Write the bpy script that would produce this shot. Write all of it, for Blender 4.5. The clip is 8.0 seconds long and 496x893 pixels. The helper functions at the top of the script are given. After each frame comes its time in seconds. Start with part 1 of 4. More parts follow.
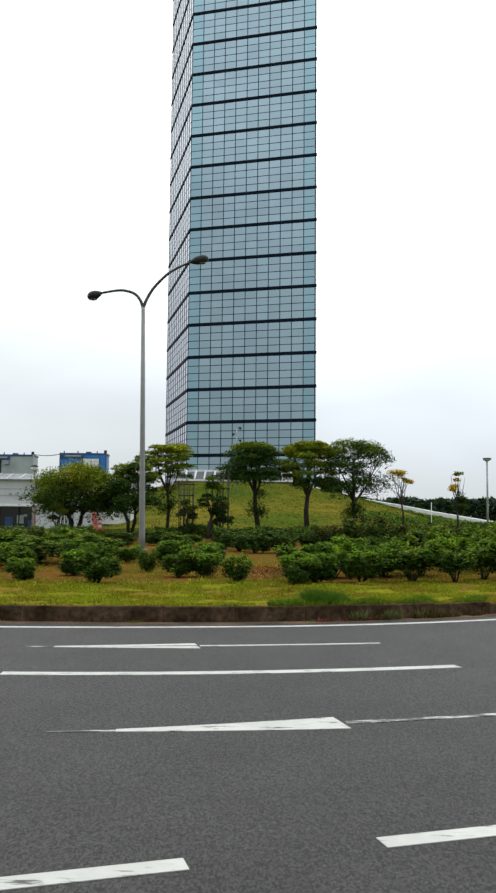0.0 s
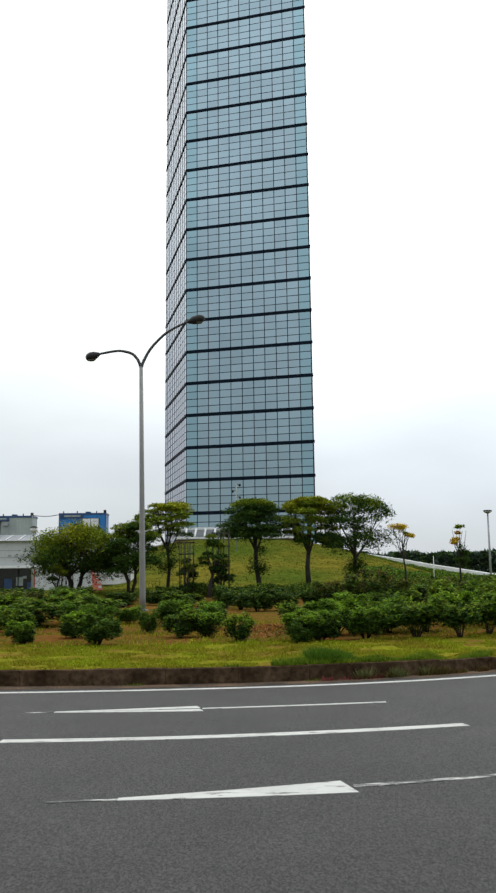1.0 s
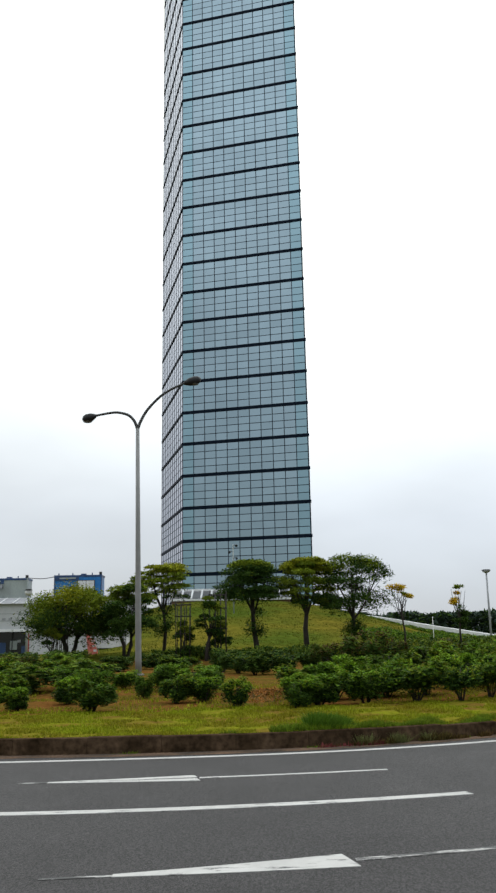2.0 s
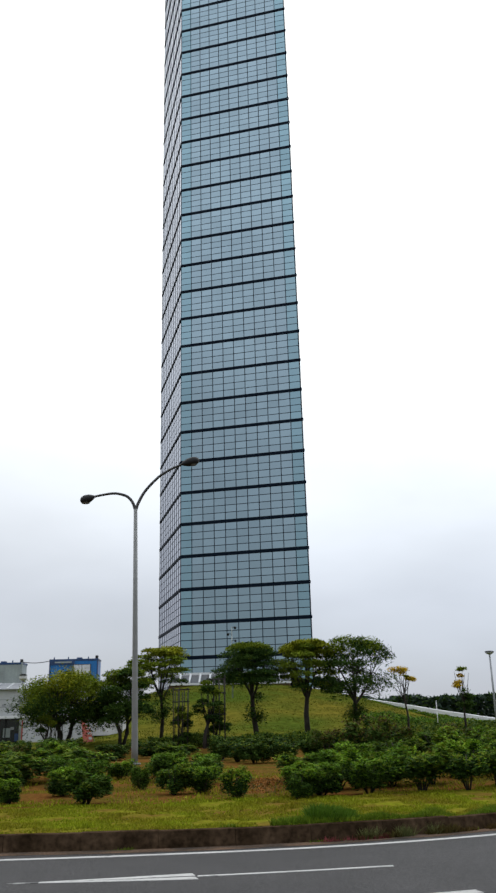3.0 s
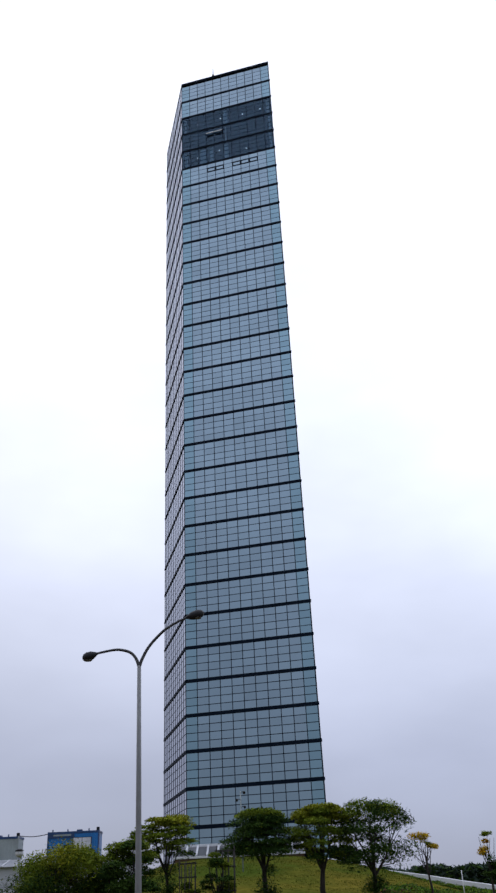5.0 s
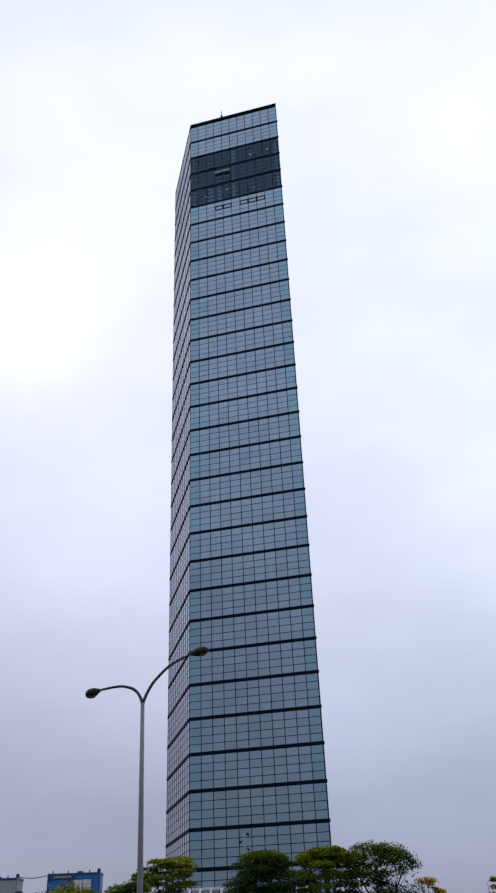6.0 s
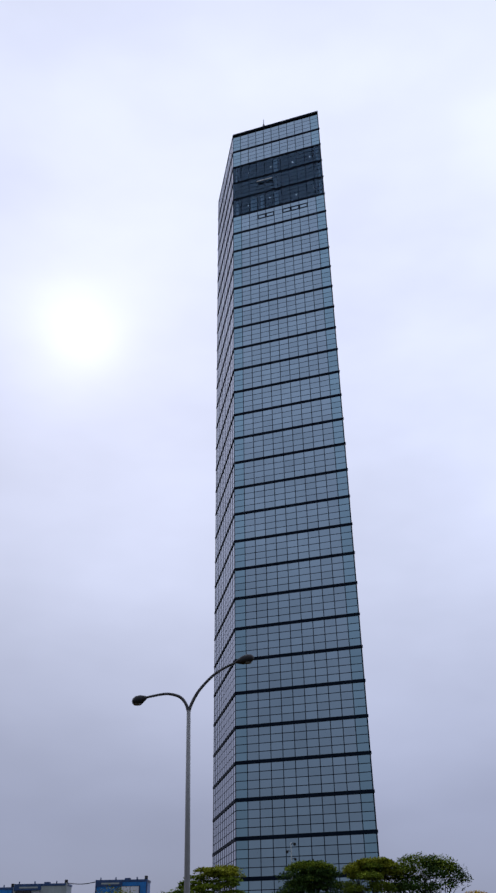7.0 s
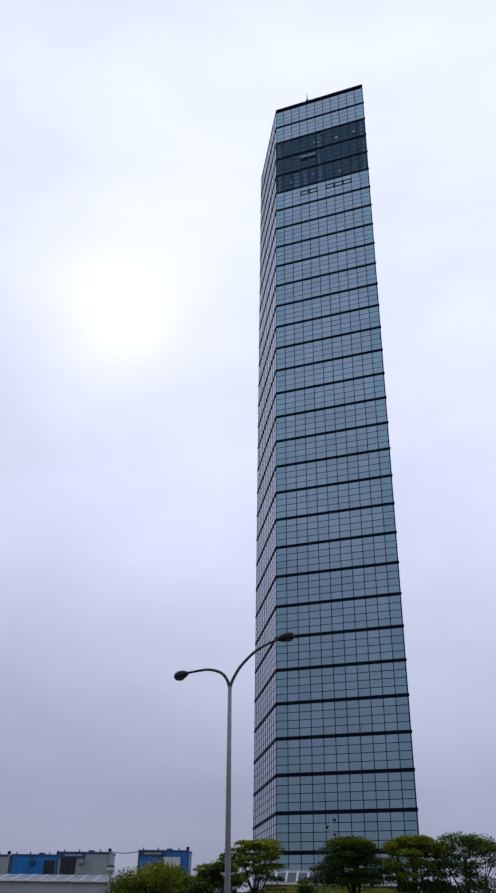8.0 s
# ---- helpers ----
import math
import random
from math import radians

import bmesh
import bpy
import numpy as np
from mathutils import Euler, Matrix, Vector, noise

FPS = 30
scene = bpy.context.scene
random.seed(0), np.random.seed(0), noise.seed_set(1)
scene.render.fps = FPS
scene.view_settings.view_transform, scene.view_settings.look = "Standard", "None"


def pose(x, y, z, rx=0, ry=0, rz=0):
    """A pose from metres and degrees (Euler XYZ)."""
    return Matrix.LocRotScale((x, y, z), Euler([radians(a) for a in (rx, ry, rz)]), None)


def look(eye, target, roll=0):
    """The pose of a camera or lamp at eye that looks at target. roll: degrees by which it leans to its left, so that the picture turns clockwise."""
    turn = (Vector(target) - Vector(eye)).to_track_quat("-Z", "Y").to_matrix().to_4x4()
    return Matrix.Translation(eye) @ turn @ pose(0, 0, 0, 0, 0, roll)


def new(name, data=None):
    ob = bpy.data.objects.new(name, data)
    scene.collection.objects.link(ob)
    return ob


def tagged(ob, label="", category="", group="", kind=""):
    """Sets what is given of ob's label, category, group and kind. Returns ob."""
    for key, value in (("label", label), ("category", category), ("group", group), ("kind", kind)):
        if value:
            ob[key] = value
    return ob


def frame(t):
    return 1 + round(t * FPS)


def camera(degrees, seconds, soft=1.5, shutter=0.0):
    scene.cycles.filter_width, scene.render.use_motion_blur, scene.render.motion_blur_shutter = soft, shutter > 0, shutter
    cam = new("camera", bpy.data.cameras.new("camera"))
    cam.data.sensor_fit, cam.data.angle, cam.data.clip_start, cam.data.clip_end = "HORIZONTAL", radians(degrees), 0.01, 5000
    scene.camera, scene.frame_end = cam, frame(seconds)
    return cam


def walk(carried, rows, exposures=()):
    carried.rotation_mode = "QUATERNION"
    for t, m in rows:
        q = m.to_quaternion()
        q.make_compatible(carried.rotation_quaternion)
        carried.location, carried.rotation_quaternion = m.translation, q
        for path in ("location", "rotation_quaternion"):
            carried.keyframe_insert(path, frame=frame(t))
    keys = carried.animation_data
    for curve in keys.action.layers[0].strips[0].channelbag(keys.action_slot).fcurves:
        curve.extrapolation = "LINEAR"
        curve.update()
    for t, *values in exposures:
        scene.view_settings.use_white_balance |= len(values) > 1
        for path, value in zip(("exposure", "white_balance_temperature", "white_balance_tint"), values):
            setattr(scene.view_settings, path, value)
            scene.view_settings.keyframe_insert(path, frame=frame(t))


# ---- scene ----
# ================= camera =================
cam = camera(32.38, 8.0, soft=2.45)
PATH = [  # seconds, eye height, yaw, pitch, roll
    (0.0, 1.4, 0.0, 5.01, -0.54), (0.5, 1.406, 0.1, 6.815, 0.04), (1.0, 1.412, 0.082, 8.8, 0.593), (1.2, 1.416, 0.03, 9.66, 0.72),
    (2.3, 1.436, -0.1, 14.14, 1.08), (2.5, 1.443, -0.08, 15.14, 1.19), (3.0, 1.456, -0.13, 18.155, 1.29), (3.5, 1.45, 0.13, 21.405, 1.84),
    (4.0, 1.445, 0.32, 23.605, 2.14), (4.5, 1.445, 0.465, 26.055, 2.43), (4.7, 1.445, 0.53, 27.0, 2.44), (5.8, 1.445, 0.765, 30.39, 1.98),
    (6.0, 1.445, 0.78, 30.62, 1.89), (6.5, 1.445, 1.15, 30.935, 1.58), (7.0, 1.445, 3.51, 31.2, 0.68), (7.5, 1.445, 4.7, 31.04, -0.33),
    (8.0, 1.445, 5.815, 29.75, -0.93)]
walk(cam, [(t, pose(0, 0, h, 90 + p, r, y)) for t, h, y, p, r in PATH],
     exposures=[(0.0, 1.07, 6560, 5), (1.0, 0.98, 6550, 5.5), (2.5, 0.81, 6430, 8), (3.5, 0.6, 6220, 11.5), (4.5, 0.39, 5860, 16.5),
                (6.0, 0.01, 5680, 21.5), (7.0, -0.14, 5560, 22.5), (8.0, -0.06, 5580, 22)])

# ================= sky and sun =================
SUN_AZ, SUN_EL = radians(-16.8), radians(38.0)
SUN_DIR = Vector((math.sin(SUN_AZ) * math.cos(SUN_EL), math.cos(SUN_AZ) * math.cos(SUN_EL), math.sin(SUN_EL)))


def make_sky():
    w = bpy.data.worlds.new("overcast_sky")
    scene.world = w
    w.use_nodes = True
    nt = w.node_tree
    nt.nodes.clear()
    n, l = nt.nodes.new, nt.links.new
    out, bg = n("ShaderNodeOutputWorld"), n("ShaderNodeBackground")
    tc, sep = n("ShaderNodeTexCoord"), n("ShaderNodeSeparateXYZ")
    l(tc.outputs["Generated"], sep.inputs[0])
    # cloud deck, darker to the horizon
    up = n("ShaderNodeMapRange")
    up.inputs["From Min"].default_value, up.inputs["From Max"].default_value = 0.0, 0.75
    l(sep.outputs["Z"], up.inputs["Value"])
    ramp = n("ShaderNodeValToRGB")
    e = ramp.color_ramp.elements
    e[0].position, e[0].color = 0.0, (0.252, 0.27, 0.308, 1)
    e[1].position, e[1].color = 1.0, (0.915, 0.938, 0.922, 1)
    for pos, col in ((0.18, (0.378, 0.398, 0.438, 1)), (0.5, (0.738, 0.765, 0.774, 1))):
        x = e.new(pos)
        x.color = col
    l(up.outputs[0], ramp.inputs[0])
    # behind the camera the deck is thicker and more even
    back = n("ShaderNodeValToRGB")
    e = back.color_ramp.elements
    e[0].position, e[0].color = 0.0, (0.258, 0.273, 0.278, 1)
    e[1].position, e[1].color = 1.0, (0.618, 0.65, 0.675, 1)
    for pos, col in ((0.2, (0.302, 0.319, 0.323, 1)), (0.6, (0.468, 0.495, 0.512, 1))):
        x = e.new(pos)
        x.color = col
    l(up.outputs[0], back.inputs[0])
    cloud, mp = n("ShaderNodeTexNoise"), n("ShaderNodeMapping")
    mp.inputs["Scale"].default_value = (1.0, 1.0, 2.2)
    l(tc.outputs["Generated"], mp.inputs[0])
    l(mp.outputs[0], cloud.inputs["Vector"])
    cloud.inputs["Scale"].default_value, cloud.inputs["Detail"].default_value, cloud.inputs["Roughness"].default_value = 3.0, 4.0, 0.5
    cr = n("ShaderNodeMapRange")
    cr.inputs["From Min"].default_value, cr.inputs["From Max"].default_value = 0.3, 0.7
    cr.inputs["To Min"].default_value, cr.inputs["To Max"].default_value = 0.9, 1.1
    l(cloud.outputs["Fac"], cr.inputs["Value"])
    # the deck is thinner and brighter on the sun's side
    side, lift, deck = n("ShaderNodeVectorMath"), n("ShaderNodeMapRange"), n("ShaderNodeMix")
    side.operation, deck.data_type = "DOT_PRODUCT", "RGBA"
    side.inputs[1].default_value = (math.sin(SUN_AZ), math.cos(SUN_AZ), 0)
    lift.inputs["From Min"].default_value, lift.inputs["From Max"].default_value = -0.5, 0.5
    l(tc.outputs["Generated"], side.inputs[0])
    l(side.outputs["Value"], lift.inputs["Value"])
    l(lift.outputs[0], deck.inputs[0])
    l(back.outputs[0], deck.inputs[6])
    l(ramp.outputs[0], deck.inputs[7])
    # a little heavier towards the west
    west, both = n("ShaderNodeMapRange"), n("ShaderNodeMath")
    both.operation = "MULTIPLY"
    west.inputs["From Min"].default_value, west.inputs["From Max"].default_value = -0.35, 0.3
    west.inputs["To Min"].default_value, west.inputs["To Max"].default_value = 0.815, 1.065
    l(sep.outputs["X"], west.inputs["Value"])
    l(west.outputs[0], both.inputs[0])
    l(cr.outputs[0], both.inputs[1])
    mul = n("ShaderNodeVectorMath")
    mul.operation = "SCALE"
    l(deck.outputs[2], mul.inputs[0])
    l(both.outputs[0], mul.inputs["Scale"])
    # sun behind the clouds: a wide veil and a small bright spot
    dot = n("ShaderNodeVectorMath")
    dot.operation = "DOT_PRODUCT"
    dot.inputs[1].default_value = SUN_DIR
    l(tc.outputs["Generated"], dot.inputs[0])
    pos = n("ShaderNodeMath")
    pos.operation = "MAXIMUM"
    pos.inputs[1].default_value = 0.0
    l(dot.outputs["Value"], pos.inputs[0])
    total = mul.outputs[0]
    for power, gain in ((900.0, 0.24), (60.0, 0.12), (11.0, 0.06)):
        p, s, a = n("ShaderNodeMath"), n("ShaderNodeVectorMath"), n("ShaderNodeVectorMath")
        p.operation = "POWER"
        p.inputs[1].default_value = power
        l(pos.outputs[0], p.inputs[0])
        s.operation = "SCALE"
        s.inputs[0].default_value = (gain, gain * 0.985, gain * 0.94)
        l(p.outputs[0], s.inputs["Scale"])
        a.operation = "ADD"
        l(total, a.inputs[0])
        l(s.outputs[0], a.inputs[1])
        total = a.outputs[0]
    sky = n("ShaderNodeTexSky")
    sky.sky_type = "NISHITA"
    sky.sun_disc = False
    sky.sun_elevation, sky.sun_rotation = SUN_EL, SUN_AZ
    sc = n("ShaderNodeVectorMath")
    sc.operation = "SCALE"
    sc.inputs["Scale"].default_value = 0.005
    l(sky.outputs[0], sc.inputs[0])
    add = n("ShaderNodeVectorMath")
    add.operation = "ADD"
    l(total, add.inputs[0])
    l(sc.outputs[0], add.inputs[1])
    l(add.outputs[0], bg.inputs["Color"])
    bg.inputs["Strength"].default_value = 1.0
    l(bg.outputs[0], out.inputs[0])


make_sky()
sun = new("sun", bpy.data.lights.new("sun", "SUN"))
sun.data.energy, sun.data.angle, sun.data.color = 0.5, radians(150), (1.0, 0.95, 0.92)
sun.matrix_world = look(SUN_DIR * 500, (0, 0, 0))


# ================= materials =================
def material(name, color, rough=0.7, metal=0.0, spread=0.15, grain=8.0, coarse=0.7, bump=0.0, second=None, island=0.0, spec=0.5):
    """A surface with colour varied at two scales, from color towards second, and fine relief."""
    m = bpy.data.materials.new(name)
    m.use_nodes = True
    nt = m.node_tree
    n, l = nt.nodes.new, nt.links.new
    b = nt.nodes["Principled BSDF"]
    b.inputs["Roughness"].default_value, b.inputs["Metallic"].default_value = rough, metal
    b.inputs["Specular IOR Level"].default_value = spec
    geo = n("ShaderNodeNewGeometry")
    fine, wide = n("ShaderNodeTexNoise"), n("ShaderNodeTexNoise")
    for t, s, d in ((fine, grain, 5.0), (wide, coarse, 3.0)):
        l(geo.outputs["Position"], t.inputs["Vector"])
        t.inputs["Scale"].default_value, t.inputs["Detail"].default_value = s, d
    mix = n("ShaderNodeMix")
    mix.data_type = "RGBA"
    second = second or tuple(c * (1 - spread * 2) for c in color)
    mix.inputs[6].default_value, mix.inputs[7].default_value = (*color, 1), (*second, 1)
    mr = n("ShaderNodeMapRange")
    mr.inputs["From Min"].default_value, mr.inputs["From Max"].default_value = 0.35, 0.65
    l(wide.outputs["Fac"], mr.inputs["Value"])
    l(mr.outputs[0], mix.inputs[0])
    val = n("ShaderNodeMapRange")
    val.inputs["From Min"].default_value, val.inputs["From Max"].default_value = 0.25, 0.75
    val.inputs["To Min"].default_value, val.inputs["To Max"].default_value = 1 - spread, 1 + spread
    l(fine.outputs["Fac"], val.inputs["Value"])
    hsv = n("ShaderNodeHueSaturation")
    l(mix.outputs[2], hsv.inputs["Color"])
    if island:
        info = n("ShaderNodeObjectInfo")
        s1, s2 = n("ShaderNodeMath"), n("ShaderNodeMath")
        s1.operation, s2.operation = "ADD", "FRACT"
        l(geo.outputs["Random Per Island"], s1.inputs[0])
        l(info.outputs["Random"], s1.inputs[1])
        l(s1.outputs[0], s2.inputs[0])
        r = n("ShaderNodeMapRange")
        r.inputs["To Min"].default_value, r.inputs["To Max"].default_value = 1 - island, 1 + island
        l(s2.outputs[0], r.inputs["Value"])
        k = n("ShaderNodeMath")
        k.operation = "MULTIPLY"
        l(val.outputs[0], k.inputs[0])
        l(r.outputs[0], k.inputs[1])
        l(k.outputs[0], hsv.inputs["Value"])
    else:
        l(val.outputs[0], hsv.inputs["Value"])
    l(hsv.outputs[0], b.inputs["Base Color"])
    if bump:
        bp = n("ShaderNodeBump")
        bp.inputs["Strength"].default_value, bp.inputs["Distance"].default_value = bump, 0.02
        l(fine.outputs["Fac"], bp.inputs["Height"])
        l(bp.outputs[0], b.inputs["Normal"])
    return m


def leaf_material(name, color, second, tips=None):
    m = material(name, color, rough=0.75, spread=0.25, grain=3.0, coarse=0.9, second=second, island=0.35, spec=0.05)
    b = m.node_tree.nodes["Principled BSDF"]
    b.inputs["Subsurface Weight"].default_value = 0.0
    n, l = m.node_tree.nodes.new, m.node_tree.links.new
    out = m.node_tree.nodes["Material Output"]
    tr, mx = n("ShaderNodeBsdfTranslucent"), n("ShaderNodeMixShader")
    tr.inputs["Color"].default_value = (*(tips or tuple(min(1, c * 1.6) for c in color)), 1)
    mx.inputs[0].default_value = 0.08
    l(b.outputs[0], mx.inputs[1])
    l(tr.outputs[0], mx.inputs[2])
    l(mx.outputs[0], out.inputs[0])
    return m


def asphalt_material():
    """Worn asphalt: pale and dark aggregate grains in a dark binder, faint stains."""
    m = material("asphalt", (0.0448, 0.0421, 0.0428), rough=0.75, spread=0.14, grain=1.6, coarse=0.22, second=(0.037, 0.0347, 0.0355), spec=0.26)
    nt = m.node_tree
    n, l = nt.nodes.new, nt.links.new
    b = nt.nodes["Principled BSDF"]
    geo = n("ShaderNodeNewGeometry")
    src = b.inputs["Base Color"].links[0].from_socket
    stones, fine = n("ShaderNodeTexVoronoi"), n("ShaderNodeTexNoise")
    stones.inputs["Scale"].default_value = 115.0
    fine.inputs["Scale"].default_value, fine.inputs["Detail"].default_value, fine.inputs["Roughness"].default_value = 50.0, 6.0, 0.9
    grains = n("ShaderNodeMapping")
    grains.inputs["Scale"].default_value = (1.0, 0.5, 1.0)
    l(geo.outputs["Position"], grains.inputs[0])
    for t in (stones, fine):
        l(grains.outputs[0], t.inputs["Vector"])
    sep = n("ShaderNodeSeparateColor")
    l(stones.outputs["Color"], sep.inputs[0])
    tone = n("ShaderNodeMapRange")
    tone.interpolation_type = "SMOOTHSTEP"
    tone.inputs["From Min"].default_value, tone.inputs["From Max"].default_value = 0.0, 1.0
    tone.inputs["To Min"].default_value, tone.inputs["To Max"].default_value = 0.5, 1.55
    l(sep.outputs[0], tone.inputs["Value"])
    grit = n("ShaderNodeMapRange")
    grit.inputs["From Min"].default_value, grit.inputs["From Max"].default_value = 0.36, 0.64
    grit.inputs["To Min"].default_value, grit.inputs["To Max"].default_value = 0.5, 1.5
    l(fine.outputs["Fac"], grit.inputs["Value"])
    k = n("ShaderNodeMath")
    k.operation = "MULTIPLY"
    l(tone.outputs[0], k.inputs[0])
    l(grit.outputs[0], k.inputs[1])
    mul = n("ShaderNodeVectorMath")
    mul.operation = "SCALE"
    l(src, mul.inputs[0])
    l(k.outputs[0], mul.inputs["Scale"])
    l(mul.outputs[0], b.inputs["Base Color"])
    bp = n("ShaderNodeBump")
    bp.inputs["Strength"].default_value, bp.inputs["Distance"].default_value = 0.5, 0.006
    l(k.outputs[0], bp.inputs["Height"])
    l(bp.outputs[0], b.inputs["Normal"])
    return m


def paint_material(name, wear):
    """White road paint, worn through to the asphalt in specks."""
    m = material(name, (0.51, 0.502, 0.49), rough=0.85, spread=0.08, grain=12, coarse=1.5)
    nt = m.node_tree
    n, l = nt.nodes.new, nt.links.new
    b = nt.nodes["Principled BSDF"]
    src = b.inputs["Base Color"].links[0].from_socket
    geo, t1 = n("ShaderNodeNewGeometry"), n("ShaderNodeTexNoise")
    t1.inputs["Scale"].default_value, t1.inputs["Detail"].default_value, t1.inputs["Roughness"].default_value = 9.0, 8.0, 0.75
    along = n("ShaderNodeMapping")
    along.inputs["Scale"].default_value = (0.35, 1.5, 1.0)
    l(geo.outputs["Position"], along.inputs[0])
    l(along.outputs[0], t1.inputs["Vector"])
    r = n("ShaderNodeMapRange")
    r.inputs["From Min"].default_value, r.inputs["From Max"].default_value = wear - 0.04, wear + 0.04
    l(t1.outputs["Fac"], r.inputs["Value"])
    mix = n("ShaderNodeMix")
    mix.data_type = "RGBA"
    mix.inputs[6].default_value = (0.07, 0.07, 0.07, 1)
    l(r.outputs[0], mix.inputs[0])
    l(src, mix.inputs[7])
    l(mix.outputs[2], b.inputs["Base Color"])
    return m


def clear_glass(name, tint, gloss):
    m = bpy.data.materials.new(name)
    m.use_nodes = True
    nt = m.node_tree
    nt.nodes.clear()
    n, l = nt.nodes.new, nt.links.new
    out, mx, tr, gl = n("ShaderNodeOutputMaterial"), n("ShaderNodeMixShader"), n("ShaderNodeBsdfTransparent"), n("ShaderNodeBsdfGlossy")
    tr.inputs["Color"].default_value = (*tint, 1)
    gl.inputs["Roughness"].default_value = 0.04
    gl.inputs["Color"].default_value = (0.55, 0.78, 1.0, 1)
    mx.inputs[0].default_value = gloss
    l(tr.outputs[0], mx.inputs[1])
    l(gl.outputs[0], mx.inputs[2])
    l(mx.outputs[0], out.inputs[0])
    return m


def mirror_material(*args, **kw):
    """Half-mirror coated glass: a tinted reflection, neutral at glancing angles."""
    m = material(*args, **kw)
    nt = m.node_tree
    n, l = nt.nodes.new, nt.links.new
    b = nt.nodes["Principled BSDF"]
    src = b.inputs["Base Color"].links[0].from_socket
    g = n("ShaderNodeBsdfGlossy")
    g.inputs["Roughness"].default_value = 0.05
    l(src, g.inputs["Color"])
    edge, glance, turn, mx = n("ShaderNodeBsdfGlossy"), n("ShaderNodeLayerWeight"), n("ShaderNodeMapRange"), n("ShaderNodeMixShader")
    edge.inputs["Roughness"].default_value, edge.inputs["Color"].default_value = 0.05, (0.395, 0.42, 0.47, 1)
    glance.inputs["Blend"].default_value = 0.5
    turn.inputs["From Min"].default_value, turn.inputs["From Max"].default_value = 0.35, 0.75
    l(glance.outputs["Facing"], turn.inputs["Value"])
    l(turn.outputs[0], mx.inputs[0])
    l(g.outputs[0], mx.inputs[1])
    l(edge.outputs[0], mx.inputs[2])
    l(mx.outputs[0], nt.nodes["Material Output"].inputs[0])
    return m


ASPHALT = asphalt_material()
PAINT, PAINT_WORN = paint_material("road_paint", 0.41), paint_material("worn_road_paint", 0.53)
CONCRETE = material("kerb_concrete", (0.075, 0.049, 0.031), 0.95, spread=0.6, grain=13, coarse=2.2, second=(0.034, 0.022, 0.013), bump=0.8, spec=0.0)
GROUND = material("grass_ground", (0.155, 0.165, 0.012), 0.95, spread=0.45, grain=10, coarse=1.1, second=(0.14, 0.085, 0.02), bump=0.8, spec=0.0)
MOUND = material("mound_turf", (0.135, 0.115, 0.017), 0.95, spread=0.4, grain=2.0, coarse=0.13, second=(0.062, 0.09, 0.012), bump=0.8, spec=0.0)
SOIL = material("soil", (0.15, 0.066, 0.019), 0.95, spread=0.5, grain=11, coarse=0.9, second=(0.085, 0.07, 0.013), bump=0.8, spec=0.0)
MIRROR_EDGE = mirror_material("corner_half_mirror_glass", (0.318, 0.465, 0.54), 0.1, metal=1.0, spread=0.03, grain=0.6, coarse=0.08, second=(0.292, 0.435, 0.508), island=0.06)
MIRROR = mirror_material("half_mirror_glass", (0.367, 0.473, 0.545), 0.1, metal=1.0, spread=0.03, grain=0.6, coarse=0.08, second=(0.343, 0.444, 0.515), island=0.06)
FRAME = material("dark_frame", (0.005, 0.011, 0.024), 0.7, spread=0.1, spec=0.06)
CORE = material("tower_core", (0.02, 0.022, 0.025), 0.8)
DECK_GLASS = clear_glass("deck_glass", (0.6, 0.7, 0.78), 0.075)
DECK_COLUMN = material("deck_column_paint", (0.78, 0.79, 0.8), 0.7, spread=0.05)
DECK_WALL = material("deck_wall", (0.35, 0.36, 0.38), 0.8)
LAMP_GLOW = bpy.data.materials.new("downlight_glow")
LAMP_GLOW.use_nodes = True
LAMP_GLOW.node_tree.nodes["Principled BSDF"].inputs["Emission Color"].default_value = (1, 0.93, 0.8, 1)
LAMP_GLOW.node_tree.nodes["Principled BSDF"].inputs["Emission Strength"].default_value = 2.0
STEEL = material("painted_steel", (0.23, 0.235, 0.235), 0.5, metal=0.2, spread=0.1, grain=3, coarse=0.4)
DARK_STEEL = material("dark_steel", (0.018, 0.018, 0.021), 0.5, spread=0.1, spec=0.25)
# the pole's steel, darkened in colour for the shading on the arms
ARM_STEEL = material("shaded_arm_steel", (0.06, 0.06, 0.063), 0.5, spread=0.2, grain=5, spec=0.3)
LENS = material("lamp_lens", (0.12, 0.12, 0.115), 0.3, spread=0.05)
WHITE = material("white_cladding", (0.5, 0.51, 0.54), 0.6, spread=0.06, grain=2, coarse=0.3)
WHITE_TRIM = material("white_trim", (0.72, 0.73, 0.75), 0.5, spread=0.05)
PALE = material("pale_roof_sheet", (0.33, 0.34, 0.37), 0.5, spread=0.1)
CANOPY_GLASS = material("canopy_glazing", (0.11, 0.11, 0.115), 0.4, spread=0.1, spec=0.3)
BLUE = material("blue_steel", (0.016, 0.19, 0.54), 0.45, spread=0.12, grain=3)
BLUE_DARK = material("dark_blue_steel", (0.02, 0.06, 0.17), 0.5, spread=0.12)
GREY = material("grey_green_steel", (0.33, 0.37, 0.36), 0.55, spread=0.1)
SHOP_DARK = material("shop_glass", (0.012, 0.015, 0.02), 0.12, spread=0.1)
RED = material("red_paint", (0.42, 0.05, 0.04), 0.6)
PINK = material("banner_cloth", (0.75, 0.2, 0.17), 0.8)
CLOTH = material("white_cloth", (0.7, 0.7, 0.72), 0.85)
BARK = material("bark", (0.038, 0.03, 0.024), 0.9, spread=0.3, grain=12, coarse=2, bump=0.7)
WOODPOLE = material("weathered_pole", (0.03, 0.027, 0.023), 0.85, spread=0.2)
